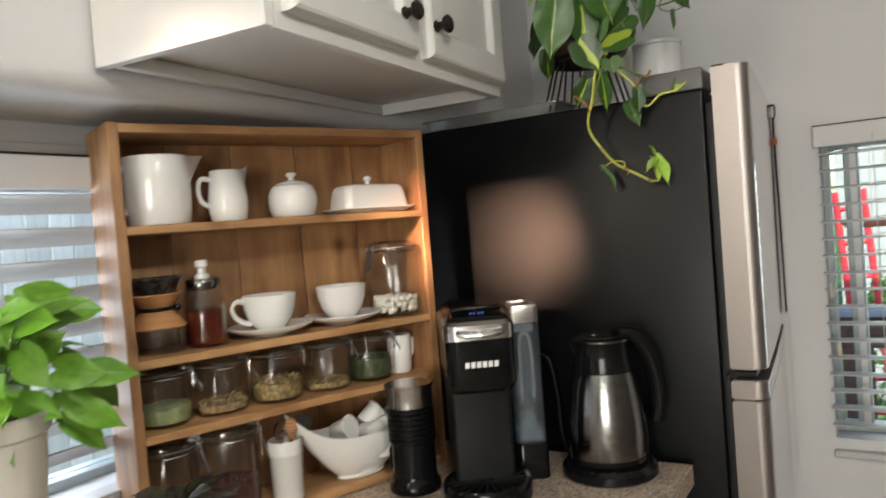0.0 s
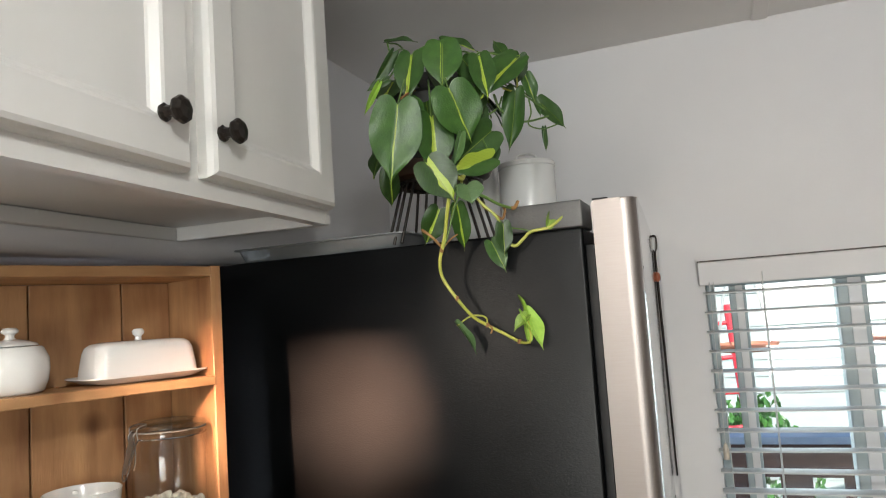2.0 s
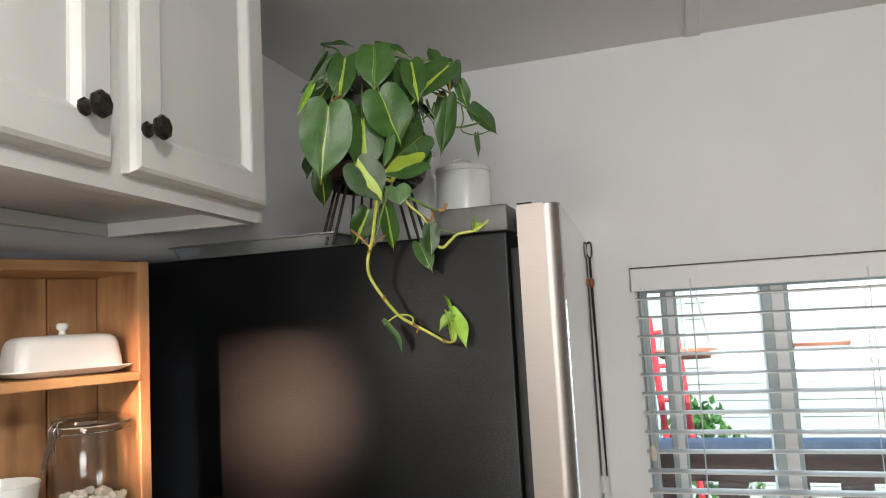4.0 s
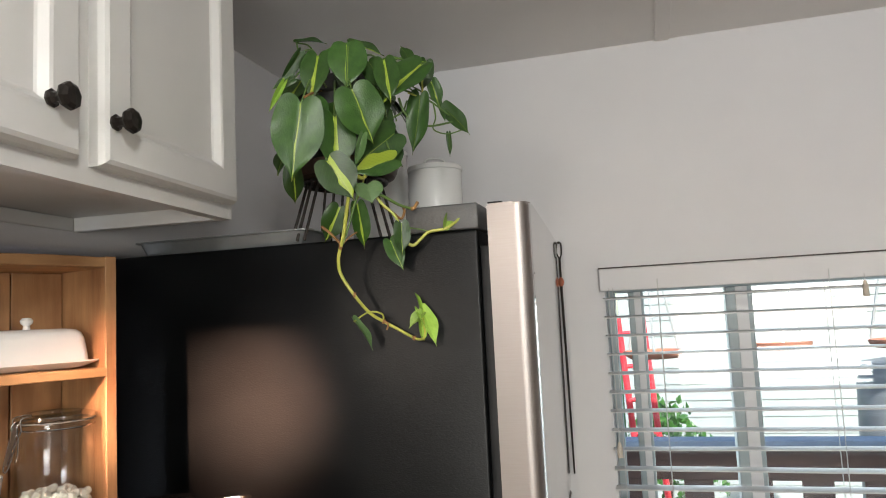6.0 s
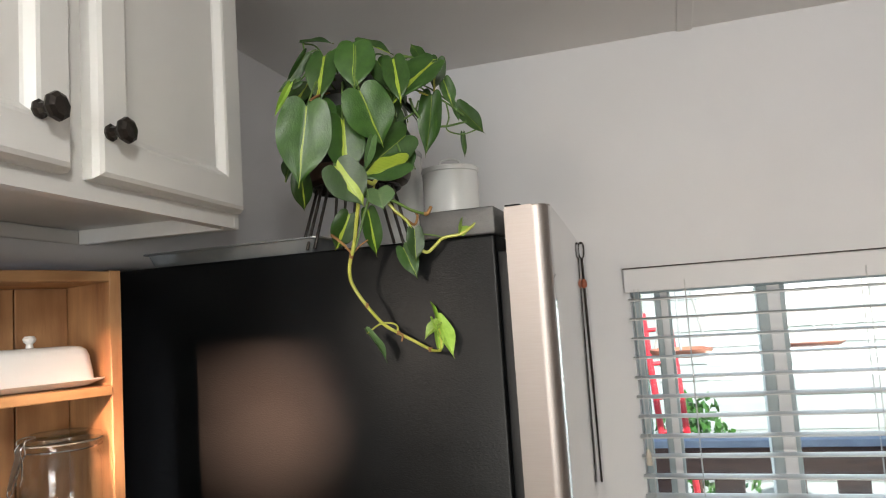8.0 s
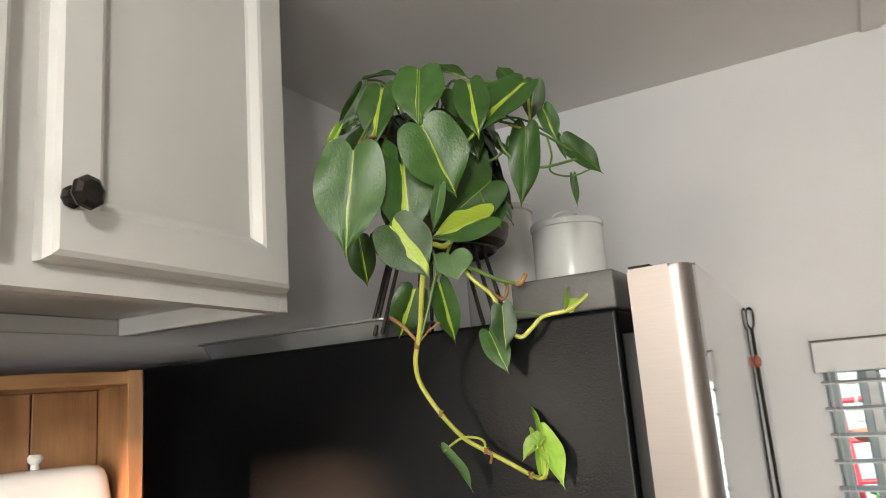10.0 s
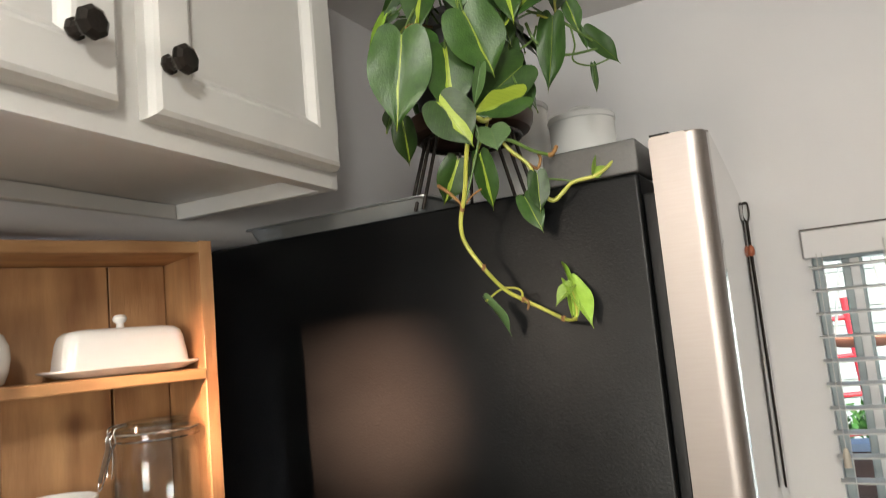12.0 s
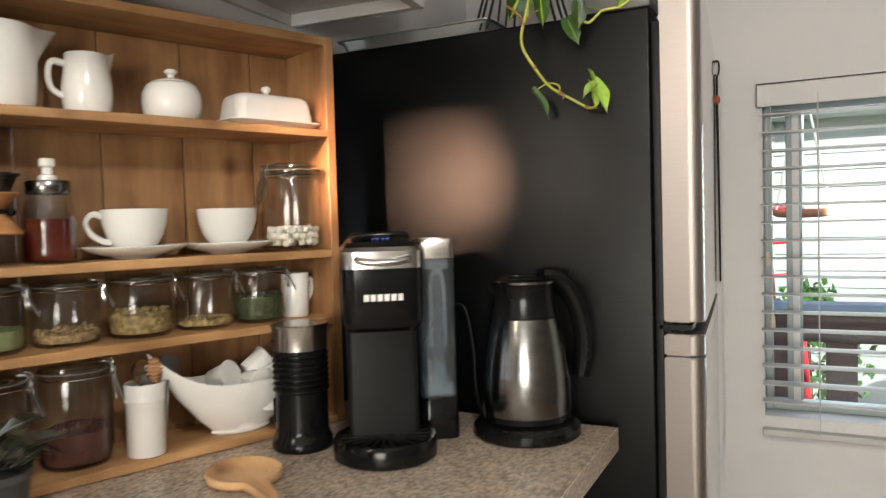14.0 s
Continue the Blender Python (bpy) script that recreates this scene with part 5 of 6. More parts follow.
for a in (240, 335, 132):
    for off in (-14, 0, 14):
        top, foot = radians(a + off), radians(a + off * 0.75)
        part("leg", tube([(0.067 * math.cos(top), 0.067 * math.sin(top), 0.107), (0.101 * math.cos(foot), 0.101 * math.sin(foot), 0.003)], 0.0025, 8, smooth=False), M_IRON, stand)
M_POT = mat("dark_grey_pot", (0.030, 0.032, 0.034), (0.055, 0.057, 0.060), 0.4, scale=12, bump=0.1)
M_DISH = mat("brown_saucer", (0.045, 0.024, 0.015), (0.08, 0.045, 0.028), 0.5, scale=14, bump=0.15)
M_SOIL = mat("potting_soil", (0.020, 0.013, 0.008), (0.06, 0.04, 0.026), 0.95, scale=90, bump=0.8, bscale=150)
dish = thing("pot_saucer", pose(PC[0], PC[1], FZ + 0.1095), "round brown saucer on the wire stand", "saucer")
part("dish", lathe([(0, 0), (0.070, 0), (0.084, 0.005), (0.089, 0.014), (0.091, 0.026), (0.0897, 0.0272), (0.0875, 0.026), (0.085, 0.014), (0.066, 0.0055), (0, 0.005)], 44), M_DISH, dish, "", True)
plant = thing("potted_trailing_plant", pose(PC[0], PC[1], FZ + 0.115), "heart-leaf trailing plant with lime-streaked green leaves", "plant")
part("pot", lathe([(0, 0), (0.062, 0), (0.066, 0.003), (0.080, 0.130), (0.085, 0.134), (0.085, 0.158), (0.081, 0.160), (0.078, 0.157), (0.074, 0.132), (0.062, 0.006), (0, 0.005)], 44), M_POT, plant, "dark grey pot", True)
part("soil", lathe([(0, 0.138), (0.05, 0.136), (0.075, 0.132), (0.075, 0.126), (0, 0.126)], 32), M_SOIL, plant)
# leaves hanging over the rim
leaf(plant, (-0.578, 1.413, 1.784), (-0.589, 1.402, 1.676), 0.073, RIBBED, tilt=0.05, face=(0.50, -0.84, 0.10))
leaf(plant, (-0.513, 1.447, 1.805), (-0.489, 1.468, 1.731), 0.072, RIBBED, tilt=0.05, face=(0.45, -0.80, 0.30))
leaf(plant, (-0.544, 1.452, 1.769), (-0.535, 1.44, 1.686), 0.058, BANDED, tilt=0.08)
leaf(plant, (-0.544, 1.425, 1.699), (-0.51, 1.432, 1.645), 0.056, SIDED, tilt=0.05)
leaf(plant, (-0.48, 1.52, 1.714), (-0.526, 1.47, 1.69), 0.037, TOPPED, tilt=0.05)
leaf(plant, (-0.484, 1.54, 1.759), (-0.534, 1.49, 1.702), 0.058, tilt=0.08)
leaf(plant, (-0.505, 1.462, 1.741), (-0.518, 1.462, 1.696), 0.014, PALE, tilt=0.05)
leaf(plant, (-0.504, 1.47, 1.669), (-0.494, 1.462, 1.642), 0.041, PALE, tilt=0.1, face=(0.4, -0.7, 0.5))
leaf(plant, (-0.546, 1.462, 1.638), (-0.569, 1.462, 1.589), 0.037, BANDED, tilt=0.05)
leaf(plant, (-0.523, 1.475, 1.642), (-0.523, 1.502, 1.579), 0.027, BANDED, tilt=0.05)
leaf(plant, (-0.463, 1.495, 1.612), (-0.461, 1.492, 1.567), 0.026, RIBBED, tilt=0.05)
leaf(plant, (-0.485, 1.505, 1.589), (-0.463, 1.496, 1.546), 0.027, RIBBED, tilt=0.05)
leaf(plant, (-0.634, 1.49, 1.711), (-0.636, 1.506, 1.657), 0.032, tilt=0.1)
leaf(plant, (-0.495, 1.56, 1.748), (-0.486, 1.56, 1.71), 0.029)
leaf(plant, (-0.501, 1.53, 1.827), (-0.486, 1.52, 1.787), 0.028)
leaf(plant, (-0.499, 1.545, 1.8), (-0.502, 1.535, 1.762), 0.029)
leaf(plant, (-0.587, 1.48, 1.808), (-0.564, 1.47, 1.775), 0.028, STREAKED)
# the top of the crown
leaf(plant, (-0.648, 1.545, 1.933), (-0.6, 1.55, 1.935), 0.015, face=(0.2, -0.5, 0.8))
leaf(plant, (-0.608, 1.475, 1.885), (-0.63, 1.46, 1.835), 0.018, tilt=0.05, face=(0.8, -0.45, -0.3))
leaf(plant, (-0.617, 1.47, 1.844), (-0.646, 1.456, 1.829), 0.016, tilt=0.1)
leaf(plant, (-0.623, 1.45, 1.832), (-0.644, 1.44, 1.787), 0.010, LIME, tilt=0.1)
leaf(plant, (-0.578, 1.475, 1.874), (-0.58, 1.447, 1.805), 0.043, BANDED, tilt=0.05, face=(0.3, -0.85, 0.2))
leaf(plant, (-0.53, 1.505, 1.892), (-0.607, 1.47, 1.854), 0.029, BANDED, tilt=0.05, face=(0.3, -0.6, 0.7))
leaf(plant, (-0.53, 1.48, 1.884), (-0.527, 1.462, 1.817), 0.058, tilt=0.05, face=(0.4, -0.9, -0.2))
leaf(plant, (-0.55, 1.535, 1.911), (-0.492, 1.53, 1.889), 0.022, TOPPED, tilt=0.05, face=(0.3, -0.6, 0.7))
leaf(plant, (-0.483, 1.505, 1.863), (-0.467, 1.485, 1.796), 0.039, BANDED, tilt=0.1)
leaf(plant, (-0.44, 1.555, 1.867), (-0.475, 1.48, 1.805), 0.046, BANDED, tilt=0.05, face=(0.4, -0.75, 0.4))
leaf(plant, (-0.517, 1.53, 1.875), (-0.483, 1.51, 1.828), 0.039, tilt=0.1)
leaf(plant, (-0.466, 1.585, 1.888), (-0.483, 1.59, 1.92), 0.021, tilt=0.1)
leaf(plant, (-0.477, 1.59, 1.884), (-0.446, 1.6, 1.89), 0.025, BANDED, tilt=0.1)
leaf(plant, (-0.45, 1.62, 1.897), (-0.457, 1.615, 1.847), 0.030, RIBBED, tilt=0.05)
leaf(plant, (-0.445, 1.63, 1.865), (-0.431, 1.63, 1.821), 0.024, tilt=0.1)
leaf(plant, (-0.453, 1.585, 1.828), (-0.46, 1.575, 1.738), 0.039, tilt=0.05)
leaf(plant, (-0.434, 1.66, 1.827), (-0.396, 1.69, 1.786), 0.033, tilt=0.05, face=(0.3, -0.85, 0.3))
leaf(plant, (-0.431, 1.672, 1.785), (-0.428, 1.672, 1.746), 0.010, tilt=0.05)
leaf(plant, (-0.439, 1.65, 1.833), (-0.429, 1.65, 1.8), 0.011, tilt=0.05)
# leaves along the hanging vine
leaf(plant, (-0.54, 1.485, 1.474), (-0.514, 1.502, 1.432), 0.009, PALE, tilt=0.05, face=(0.7, -0.6, 0.5))
leaf(plant, (-0.45, 1.522, 1.483), (-0.419, 1.508, 1.436), 0.024, LIME, tilt=0.05, face=(0.75, -0.65, 0.1))
leaf(plant, (-0.443, 1.515, 1.479), (-0.46, 1.5, 1.463), 0.017, LIME, tilt=0.05, face=(0.2, -0.8, 0.5))
leaf(plant, (-0.442, 1.505, 1.447), (-0.448, 1.52, 1.488), 0.013, LIME, tilt=0.05)
leaf(plant, (-0.447, 1.52, 1.479), (-0.457, 1.53, 1.518), 0.005, LIME, tilt=0.05)
leaf(plant, (-0.407, 1.53, 1.604), (-0.401, 1.545, 1.634), 0.015, LIME, tilt=0.05)
# stems
stem(plant, [(-0.517, 1.5, 1.691), (-0.509, 1.465, 1.678), (-0.511, 1.443, 1.677), (-0.518, 1.44, 1.661), (-0.528, 1.447, 1.63), (-0.535, 1.452, 1.602), (-0.543, 1.456, 1.579)], 0.0031, M_STEM, "thick lime-green stem")
stem(plant, [(-0.543, 1.456, 1.581), (-0.549, 1.46, 1.561), (-0.548, 1.466, 1.54), (-0.532, 1.474, 1.51), (-0.516, 1.49, 1.484), (-0.499, 1.502, 1.47), (-0.478, 1.509, 1.457), (-0.455, 1.515, 1.443), (-0.441, 1.512, 1.442)], 0.0026, M_STEM, "long hanging lime-green stem")
stem(plant, [(-0.5, 1.502, 1.47), (-0.498, 1.498, 1.479), (-0.504, 1.492, 1.484), (-0.519, 1.488, 1.484), (-0.539, 1.485, 1.472)], 0.0014, M_STEM)
stem(plant, [(-0.455, 1.514, 1.443), (-0.444, 1.505, 1.442), (-0.437, 1.503, 1.447), (-0.44, 1.508, 1.467), (-0.448, 1.52, 1.483)], 0.0018, M_STEM)
stem(plant, [(-0.515, 1.45, 1.677), (-0.513, 1.455, 1.658), (-0.523, 1.458, 1.63), (-0.532, 1.456, 1.602), (-0.54, 1.456, 1.583)], 0.0017, M_STEM_DARK)
stem(plant, [(-0.528, 1.52, 1.696), (-0.515, 1.475, 1.665), (-0.521, 1.462, 1.642), (-0.528, 1.46, 1.619)], 0.0018, M_STEM)
stem(plant, [(-0.509, 1.475, 1.659), (-0.486, 1.48, 1.653), (-0.468, 1.5, 1.641), (-0.454, 1.52, 1.636)], 0.0025, M_STEM_DARK)
stem(plant, [(-0.455, 1.519, 1.636), (-0.45, 1.52, 1.637), (-0.446, 1.525, 1.646)], 0.003, M_ROOT, "red-brown growing tip")
stem(plant, [(-0.5, 1.48, 1.66), (-0.488, 1.485, 1.642), (-0.472, 1.49, 1.625), (-0.465, 1.495, 1.609)], 0.0025, M_STEM)
stem(plant, [(-0.489, 1.49, 1.64), (-0.478, 1.5, 1.63), (-0.468, 1.51, 1.621), (-0.464, 1.515, 1.632), (-0.466, 1.515, 1.639)], 0.0022, M_ROOT)
stem(plant, [(-0.466, 1.5, 1.609), (-0.461, 1.505, 1.588), (-0.451, 1.51, 1.58), (-0.439, 1.515, 1.59), (-0.429, 1.52, 1.599), (-0.406, 1.528, 1.603), (-0.392, 1.535, 1.612), (-0.379, 1.541, 1.624), (-0.367, 1.547, 1.633)], 0.0026, M_STEM, "lime-green side stem")
stem(plant, [(-0.46, 1.51, 1.607), (-0.442, 1.52, 1.604), (-0.428, 1.52, 1.599)], 0.0012, M_STEM_DARK)
stem(plant, [(-0.482, 1.565, 1.823), (-0.476, 1.57, 1.801), (-0.463, 1.585, 1.786), (-0.445, 1.61, 1.784), (-0.419, 1.655, 1.799)], 0.0021, M_STEM_DARK)
stem(plant, [(-0.477, 1.56, 1.836), (-0.455, 1.59, 1.83), (-0.443, 1.62, 1.826), (-0.422, 1.65, 1.809)], 0.0018, M_STEM_DARK)
stem(plant, [(-0.441, 1.62, 1.825), (-0.441, 1.63, 1.803), (-0.45, 1.645, 1.788), (-0.433, 1.668, 1.783), (-0.41, 1.68, 1.79)], 0.0014, M_STEM_DARK)
stem(plant, [(-0.456, 1.61, 1.892), (-0.454, 1.605, 1.864), (-0.452, 1.59, 1.83), (-0.468, 1.57, 1.831)], 0.0018, M_STEM)
stem(plant, [(-0.648, 1.545, 1.933), (-0.64, 1.54, 1.91), (-0.625, 1.56, 1.882)], 0.0014, M_STEM_DARK)
stem(plant, [(-0.629, 1.46, 1.834), (-0.627, 1.5, 1.852), (-0.611, 1.55, 1.862)], 0.0015, M_STEM_DARK)
stem(plant, [(-0.575, 1.42, 1.795), (-0.578, 1.45, 1.81), (-0.599, 1.53, 1.84)], 0.0018, M_ROOT)
stem(plant, [(-0.58, 1.447, 1.805), (-0.584, 1.47, 1.832), (-0.599, 1.52, 1.866)], 0.0015, M_STEM)
stem(plant, [(-0.548, 1.428, 1.7), (-0.561, 1.46, 1.721), (-0.568, 1.52, 1.754)], 0.0018, M_STEM_DARK)
stem(plant, [(-0.484, 1.54, 1.76), (-0.505, 1.56, 1.783), (-0.483, 1.58, 1.804), (-0.473, 1.58, 1.822)], 0.0018, M_STEM_DARK)
stem(plant, [(-0.503, 1.52, 1.813), (-0.521, 1.53, 1.831), (-0.526, 1.5, 1.83), (-0.513, 1.448, 1.805)], 0.0017, M_STEM_DARK)
stem(plant, [(-0.57, 1.452, 1.611), (-0.556, 1.454, 1.599), (-0.543, 1.456, 1.584)], 0.0022, M_ROOT, "brown aerial root")
stem(plant, [(-0.523, 1.47, 1.601), (-0.531, 1.462, 1.594), (-0.54, 1.456, 1.583)], 0.0012, M_ROOT, "pale aerial root")
stem(plant, [(-0.498, 1.5, 1.471), (-0.491, 1.498, 1.466), (-0.493, 1.498, 1.458)], 0.0016, M_ROOT)
stem(plant, [(-0.543, 1.456, 1.583), (-0.543, 1.456, 1.579), (-0.544, 1.456, 1.576)], 0.0031, M_ROOT, "brown stem joint")
stem(plant, [(-0.532, 1.474, 1.514), (-0.532, 1.474, 1.51), (-0.532, 1.474, 1.507)], 0.0031, M_ROOT, "brown stem joint")
stem(plant, [(-0.499, 1.502, 1.473), (-0.499, 1.502, 1.47), (-0.499, 1.502, 1.467)], 0.0031, M_ROOT, "brown stem joint")
stem(plant, [(-0.457, 1.514, 1.447), (-0.457, 1.514, 1.444), (-0.458, 1.514, 1.441)], 0.0031, M_ROOT, "brown stem joint")
# stalks from the pot to the leaves above it
crown = [o for o in plant.children if o.name.startswith("leaf")][:34]
for o in crown:
    p = (plant.matrix_world @ o.matrix_basis).translation
    if p.z > 1.70:
        a = Vector((PC[0] + (p.x - PC[0]) * 0.25, PC[1] + (p.y - PC[1]) * 0.35, FZ + 0.250))
        mid = (a + p) / 2 + Vector((0, 0, 0.035))
        stem(plant, [a, mid, p], 0.0016, M_STEM_DARK, "", "stalk")
# inner leaves that close the crown round the pot
fill = random.Random(21)
for k in range(30):
    a = fill.uniform(0, 6.283)
    r = fill.uniform(0.04, 0.095)
    z = FZ + fill.uniform(0.17, 0.29)
    b = Vector((PC[0] - 0.01 + r * math.cos(a), PC[1] - 0.015 + r * 0.9 * math.sin(a), z))
    out = Vector((math.cos(a), math.sin(a), -0.7 - fill.uniform(0, 0.6))).normalized()
    if b.x + 0.07 * out.x < -0.72 or b.x + 0.07 * out.x > -0.48:
        continue
    leaf(plant, b, b + out * fill.uniform(0.055, 0.085), fill.uniform(0.042, 0.065), face=(math.cos(a) * 0.6, math.sin(a) * 0.6, 0.6), tilt=0.4)


# canisters, tray on the fridge
def canister(m, r, h, label, loop=True):
    c = thing("canister", m, label, "canister", "canisters on the fridge")
    part("body", lathe([(0, 0), (r * 0.96, 0), (r, 0.004), (r, h - 0.014), (r * 0.98, h - 0.012), (0, h - 0.012)], 48), M_CANISTER, c, "", True, 30)
    part("lid", lathe([(r * 1.0, h - 0.0135), (r * 1.035, h - 0.012), (r * 1.035, h - 0.006), (r * 1.0, h - 0.003), (r * 0.6, h), (0, h + 0.001)], 48), M_CANISTER, c, "white rimmed lid", True, 30)
    if loop:
        part("lid_handle", tube([(-0.020, 0, h + 0.0005), (-0.017, 0, h + 0.012), (0, 0, h + 0.016), (0.017, 0, h + 0.012), (0.020, 0, h + 0.0005)], 0.0026, 8, 6), M_CANISTER, c, "", True)


canister(pose(-0.512, 1.855, FZ + 0.001, 0, 0, 20), 0.0530, 0.170, "short white enamel canister with a lidded loop")
canister(pose(-0.634, 1.872, FZ + 0.001, 0, 0, 10), 0.0570, 0.217, "tall white enamel canister with a lid")
M_TRAY = mat("grey_baking_tray", (0.20, 0.21, 0.21), (0.28, 0.29, 0.29), 0.35, metal=0.6, scale=12)
tray = thing("baking_tray", pose(-0.800, 1.600, FZ + 0.001, 0, 0, 0), "grey metal baking tray on top of the fridge", "baking tray")
part("pan", loft(bmesh.new(), [rounded_loop(0.150, 0.050, 0.012, 0), rounded_loop(0.158, 0.058, 0.014, 0.020), rounded_loop(0.166, 0.062, 0.015, 0.021), rounded_loop(0.166, 0.062, 0.015, 0.023), rounded_loop(0.156, 0.056, 0.014, 0.022), rounded_loop(0.148, 0.048, 0.012, 0.003)]), M_TRAY, tray, "", True, 40)

# bright plant beside the sink window
pot = thing("potted_plant", pose(-1.075, 0.625, CT), "bright green leafy plant in a cream pot", "plant")
M_CREAM = mat("cream_pot_glaze", (0.58, 0.55, 0.48), (0.66, 0.63, 0.56), 0.35, scale=7)
part("pot", lathe([(0, 0), (0.052, 0), (0.056, 0.004), (0.074, 0.245), (0.079, 0.250), (0.080, 0.272), (0.076, 0.275), (0.072, 0.270), (0.068, 0.245), (0.05, 0.008), (0, 0.006)], 44), M_CREAM, pot, "cream glazed pot", True)
part("soil", lathe([(0, 0.255), (0.068, 0.250), (0.068, 0.24), (0, 0.24)], 32), M_SOIL, pot)
pr = random.Random(8)
o = pot.matrix_world.translation + Vector((0, 0, 0.255))
for k in range(104):
    a = pr.uniform(0, 6.283)
    r = pr.uniform(0.03, 0.125)
    b = o + Vector((r * math.cos(a), r * math.sin(a), pr.uniform(0.02, 0.19) - r * 0.4))
    if b.x < -1.17:
        continue
    out = Vector((math.cos(a) * 0.9, math.sin(a) * 0.9, pr.uniform(-0.9, 0.4))).normalized()
    tip = b + out * pr.uniform(0.045, 0.078)
    if tip.y > 0.80 and tip.x < -1.0:
        continue
    if tip.x < -1.20:
        continue
    leaf(pot, b, tip, pr.uniform(0.028, 0.045), POTHOS, face=(0.6, -0.6, 0.5), tilt=0.6)
    if k % 3 == 0:
        stem(pot, [o + Vector((0.3 * (b.x - o.x), 0.3 * (b.y - o.y), 0)), (o + b) / 2 + Vector((0, 0, 0.03)), b], 0.0018, M_STEM_DARK, "", "stalk")

# small purple plant by the rack
pur = thing("purple_plant", pose(-0.950, 0.815, CT), "small purple leafy plant in a dark pot", "plant")
part("pot", lathe([(0, 0), (0.030, 0), (0.033, 0.003), (0.040, 0.070), (0.042, 0.072), (0.042, 0.080), (0.038, 0.080), (0.036, 0.07), (0, 0.068)], 32), M_POT, pur, "", True)
o = pur.matrix_world.translation + Vector((0, 0, 0.072))
for k in range(26):
    a = pr.uniform(0, 6.283)
    b = o + Vector((0.026 * math.cos(a), 0.026 * math.sin(a), pr.uniform(0.0, 0.055)))
    out = Vector((math.cos(a), math.sin(a), pr.uniform(-0.3, 0.9))).normalized()
    leaf(pur, b, b + out * pr.uniform(0.04, 0.06), pr.uniform(0.020, 0.030), PURPLE, face=(0.3, -0.3, 0.9), tilt=0.5)

# rod hanging at the wall panel, moved back there to fit the camera's view
rod = thing("hanging_rod", pose(-0.3225, 2.2452, 0), "dark rod with wire hook and orange bead by the fridge", "rod")
part("hook", tube([(0.000, 0, 1.600), (-0.006, 0, 1.612), (-0.005, 0, 1.634), (0, 0, 1.640), (0.005, 0, 1.634), (0.005, 0, 1.612), (0, 0, 1.598)], 0.0018, 8, 6), M_IRON, rod, "", True)
part("hanger", tube([(0, 0.001, 1.6375), (0, 0.0075, 1.6375)], 0.002, 8, smooth=False), M_IRON, rod)
part("shank", tube([(0.0, 0, 1.602), (0.0, 0, 1.555)], 0.0028, 8, smooth=False), M_IRON, rod)
part("bead", lathe([(0.002, 1.532), (0.006, 1.536), (0.0073, 1.5435), (0.006, 1.551), (0.002, 1.555)], 18), mat("orange_bead", (0.28, 0.075, 0.035), (0.36, 0.11, 0.05), 0.3), rod, "orange glass bead", True)
part("rod", tube([(0, 0, 1.533), (0.002, 0, 1.32), (0.003, 0, 1.095)], 0.0032, 8, 6, 1.0, 0.6), M_IRON, rod, "", True)


# ---- outside ----
M_GRASS = mat("lawn", (0.05, 0.12, 0.025), (0.12, 0.22, 0.05), 0.95, scale=9, bump=0.5, bscale=60)
M_SIDING = mat("white_siding", (0.36, 0.39, 0.40), (0.41, 0.44, 0.45), 0.6, scale=3, bump=0.1)
M_RAIL = mat("brown_stained_deck", (0.075, 0.035, 0.028), (0.13, 0.065, 0.050), 0.6, scale=9, bump=0.3, stretch=(1, 1, 6))
M_DECK = mat("grey_blue_decking", (0.28, 0.33, 0.42), (0.36, 0.41, 0.50), 0.6, scale=9)
M_RED = mat("red_paint", (0.62, 0.03, 0.05), (0.72, 0.05, 0.07), 0.4)
M_BLUE = mat("blue_paint", (0.10, 0.20, 0.60), (0.14, 0.26, 0.68), 0.4)
M_TERRA = mat("terracotta_dish", (0.52, 0.17, 0.10), (0.62, 0.24, 0.14), 0.6)
M_HEDGE = leaf_material("hedge_leaf", (0.03, 0.10, 0.02), (0.07, 0.19, 0.04), (0.12, 0.26, 0.06), 0.01)

structure("ground", box(-60, 60, -60, 80, -0.75, -0.70), M_GRASS, "green lawn outside the kitchen", "lawn")
deck = structure("deck", box(-1.2, 3.6, YB + 0.14, 4.62, -0.06, -0.02), M_DECK, "blue-grey painted porch deck", "deck")
rail = thing("deck_railing", pose(0, 4.45, 0), "brown wooden deck railing with wide boards", "railing")
part("top_rail", box(-1.2, 3.6, -0.07, 0.07, 0.765, 0.80, 0.004), M_DECK, rail, "blue-grey top rail")
part("upper_rail", box(-1.2, 3.6, -0.02, 0.02, 0.60, 0.764, 0.003), M_RAIL, rail)
part("lower_rail", box(-1.2, 3.6, -0.02, 0.02, 0.04, 0.12, 0.003), M_RAIL, rail)
bm = box(-0.07, 0.07, -0.012, 0.012, 0.12, 0.60, 0.002)
bdata = mesh_of(bm, "board", M_RAIL)
for i in range(17):
    o = new("board", bdata)
    o.parent = rail
    o.matrix_basis = pose(-1.05 + 0.275 * i, 0.0, 0)
for x in (-1.15, 1.2, 3.5):
    part("post", box(x - 0.045, x + 0.045, 0.022, 0.11, -0.70, 0.95, 0.004), M_RAIL, rail)

house = thing("neighbour_house", pose(0, 8.6, -0.70), "neighbouring house with white lap siding", "house")
bm = bmesh.new()
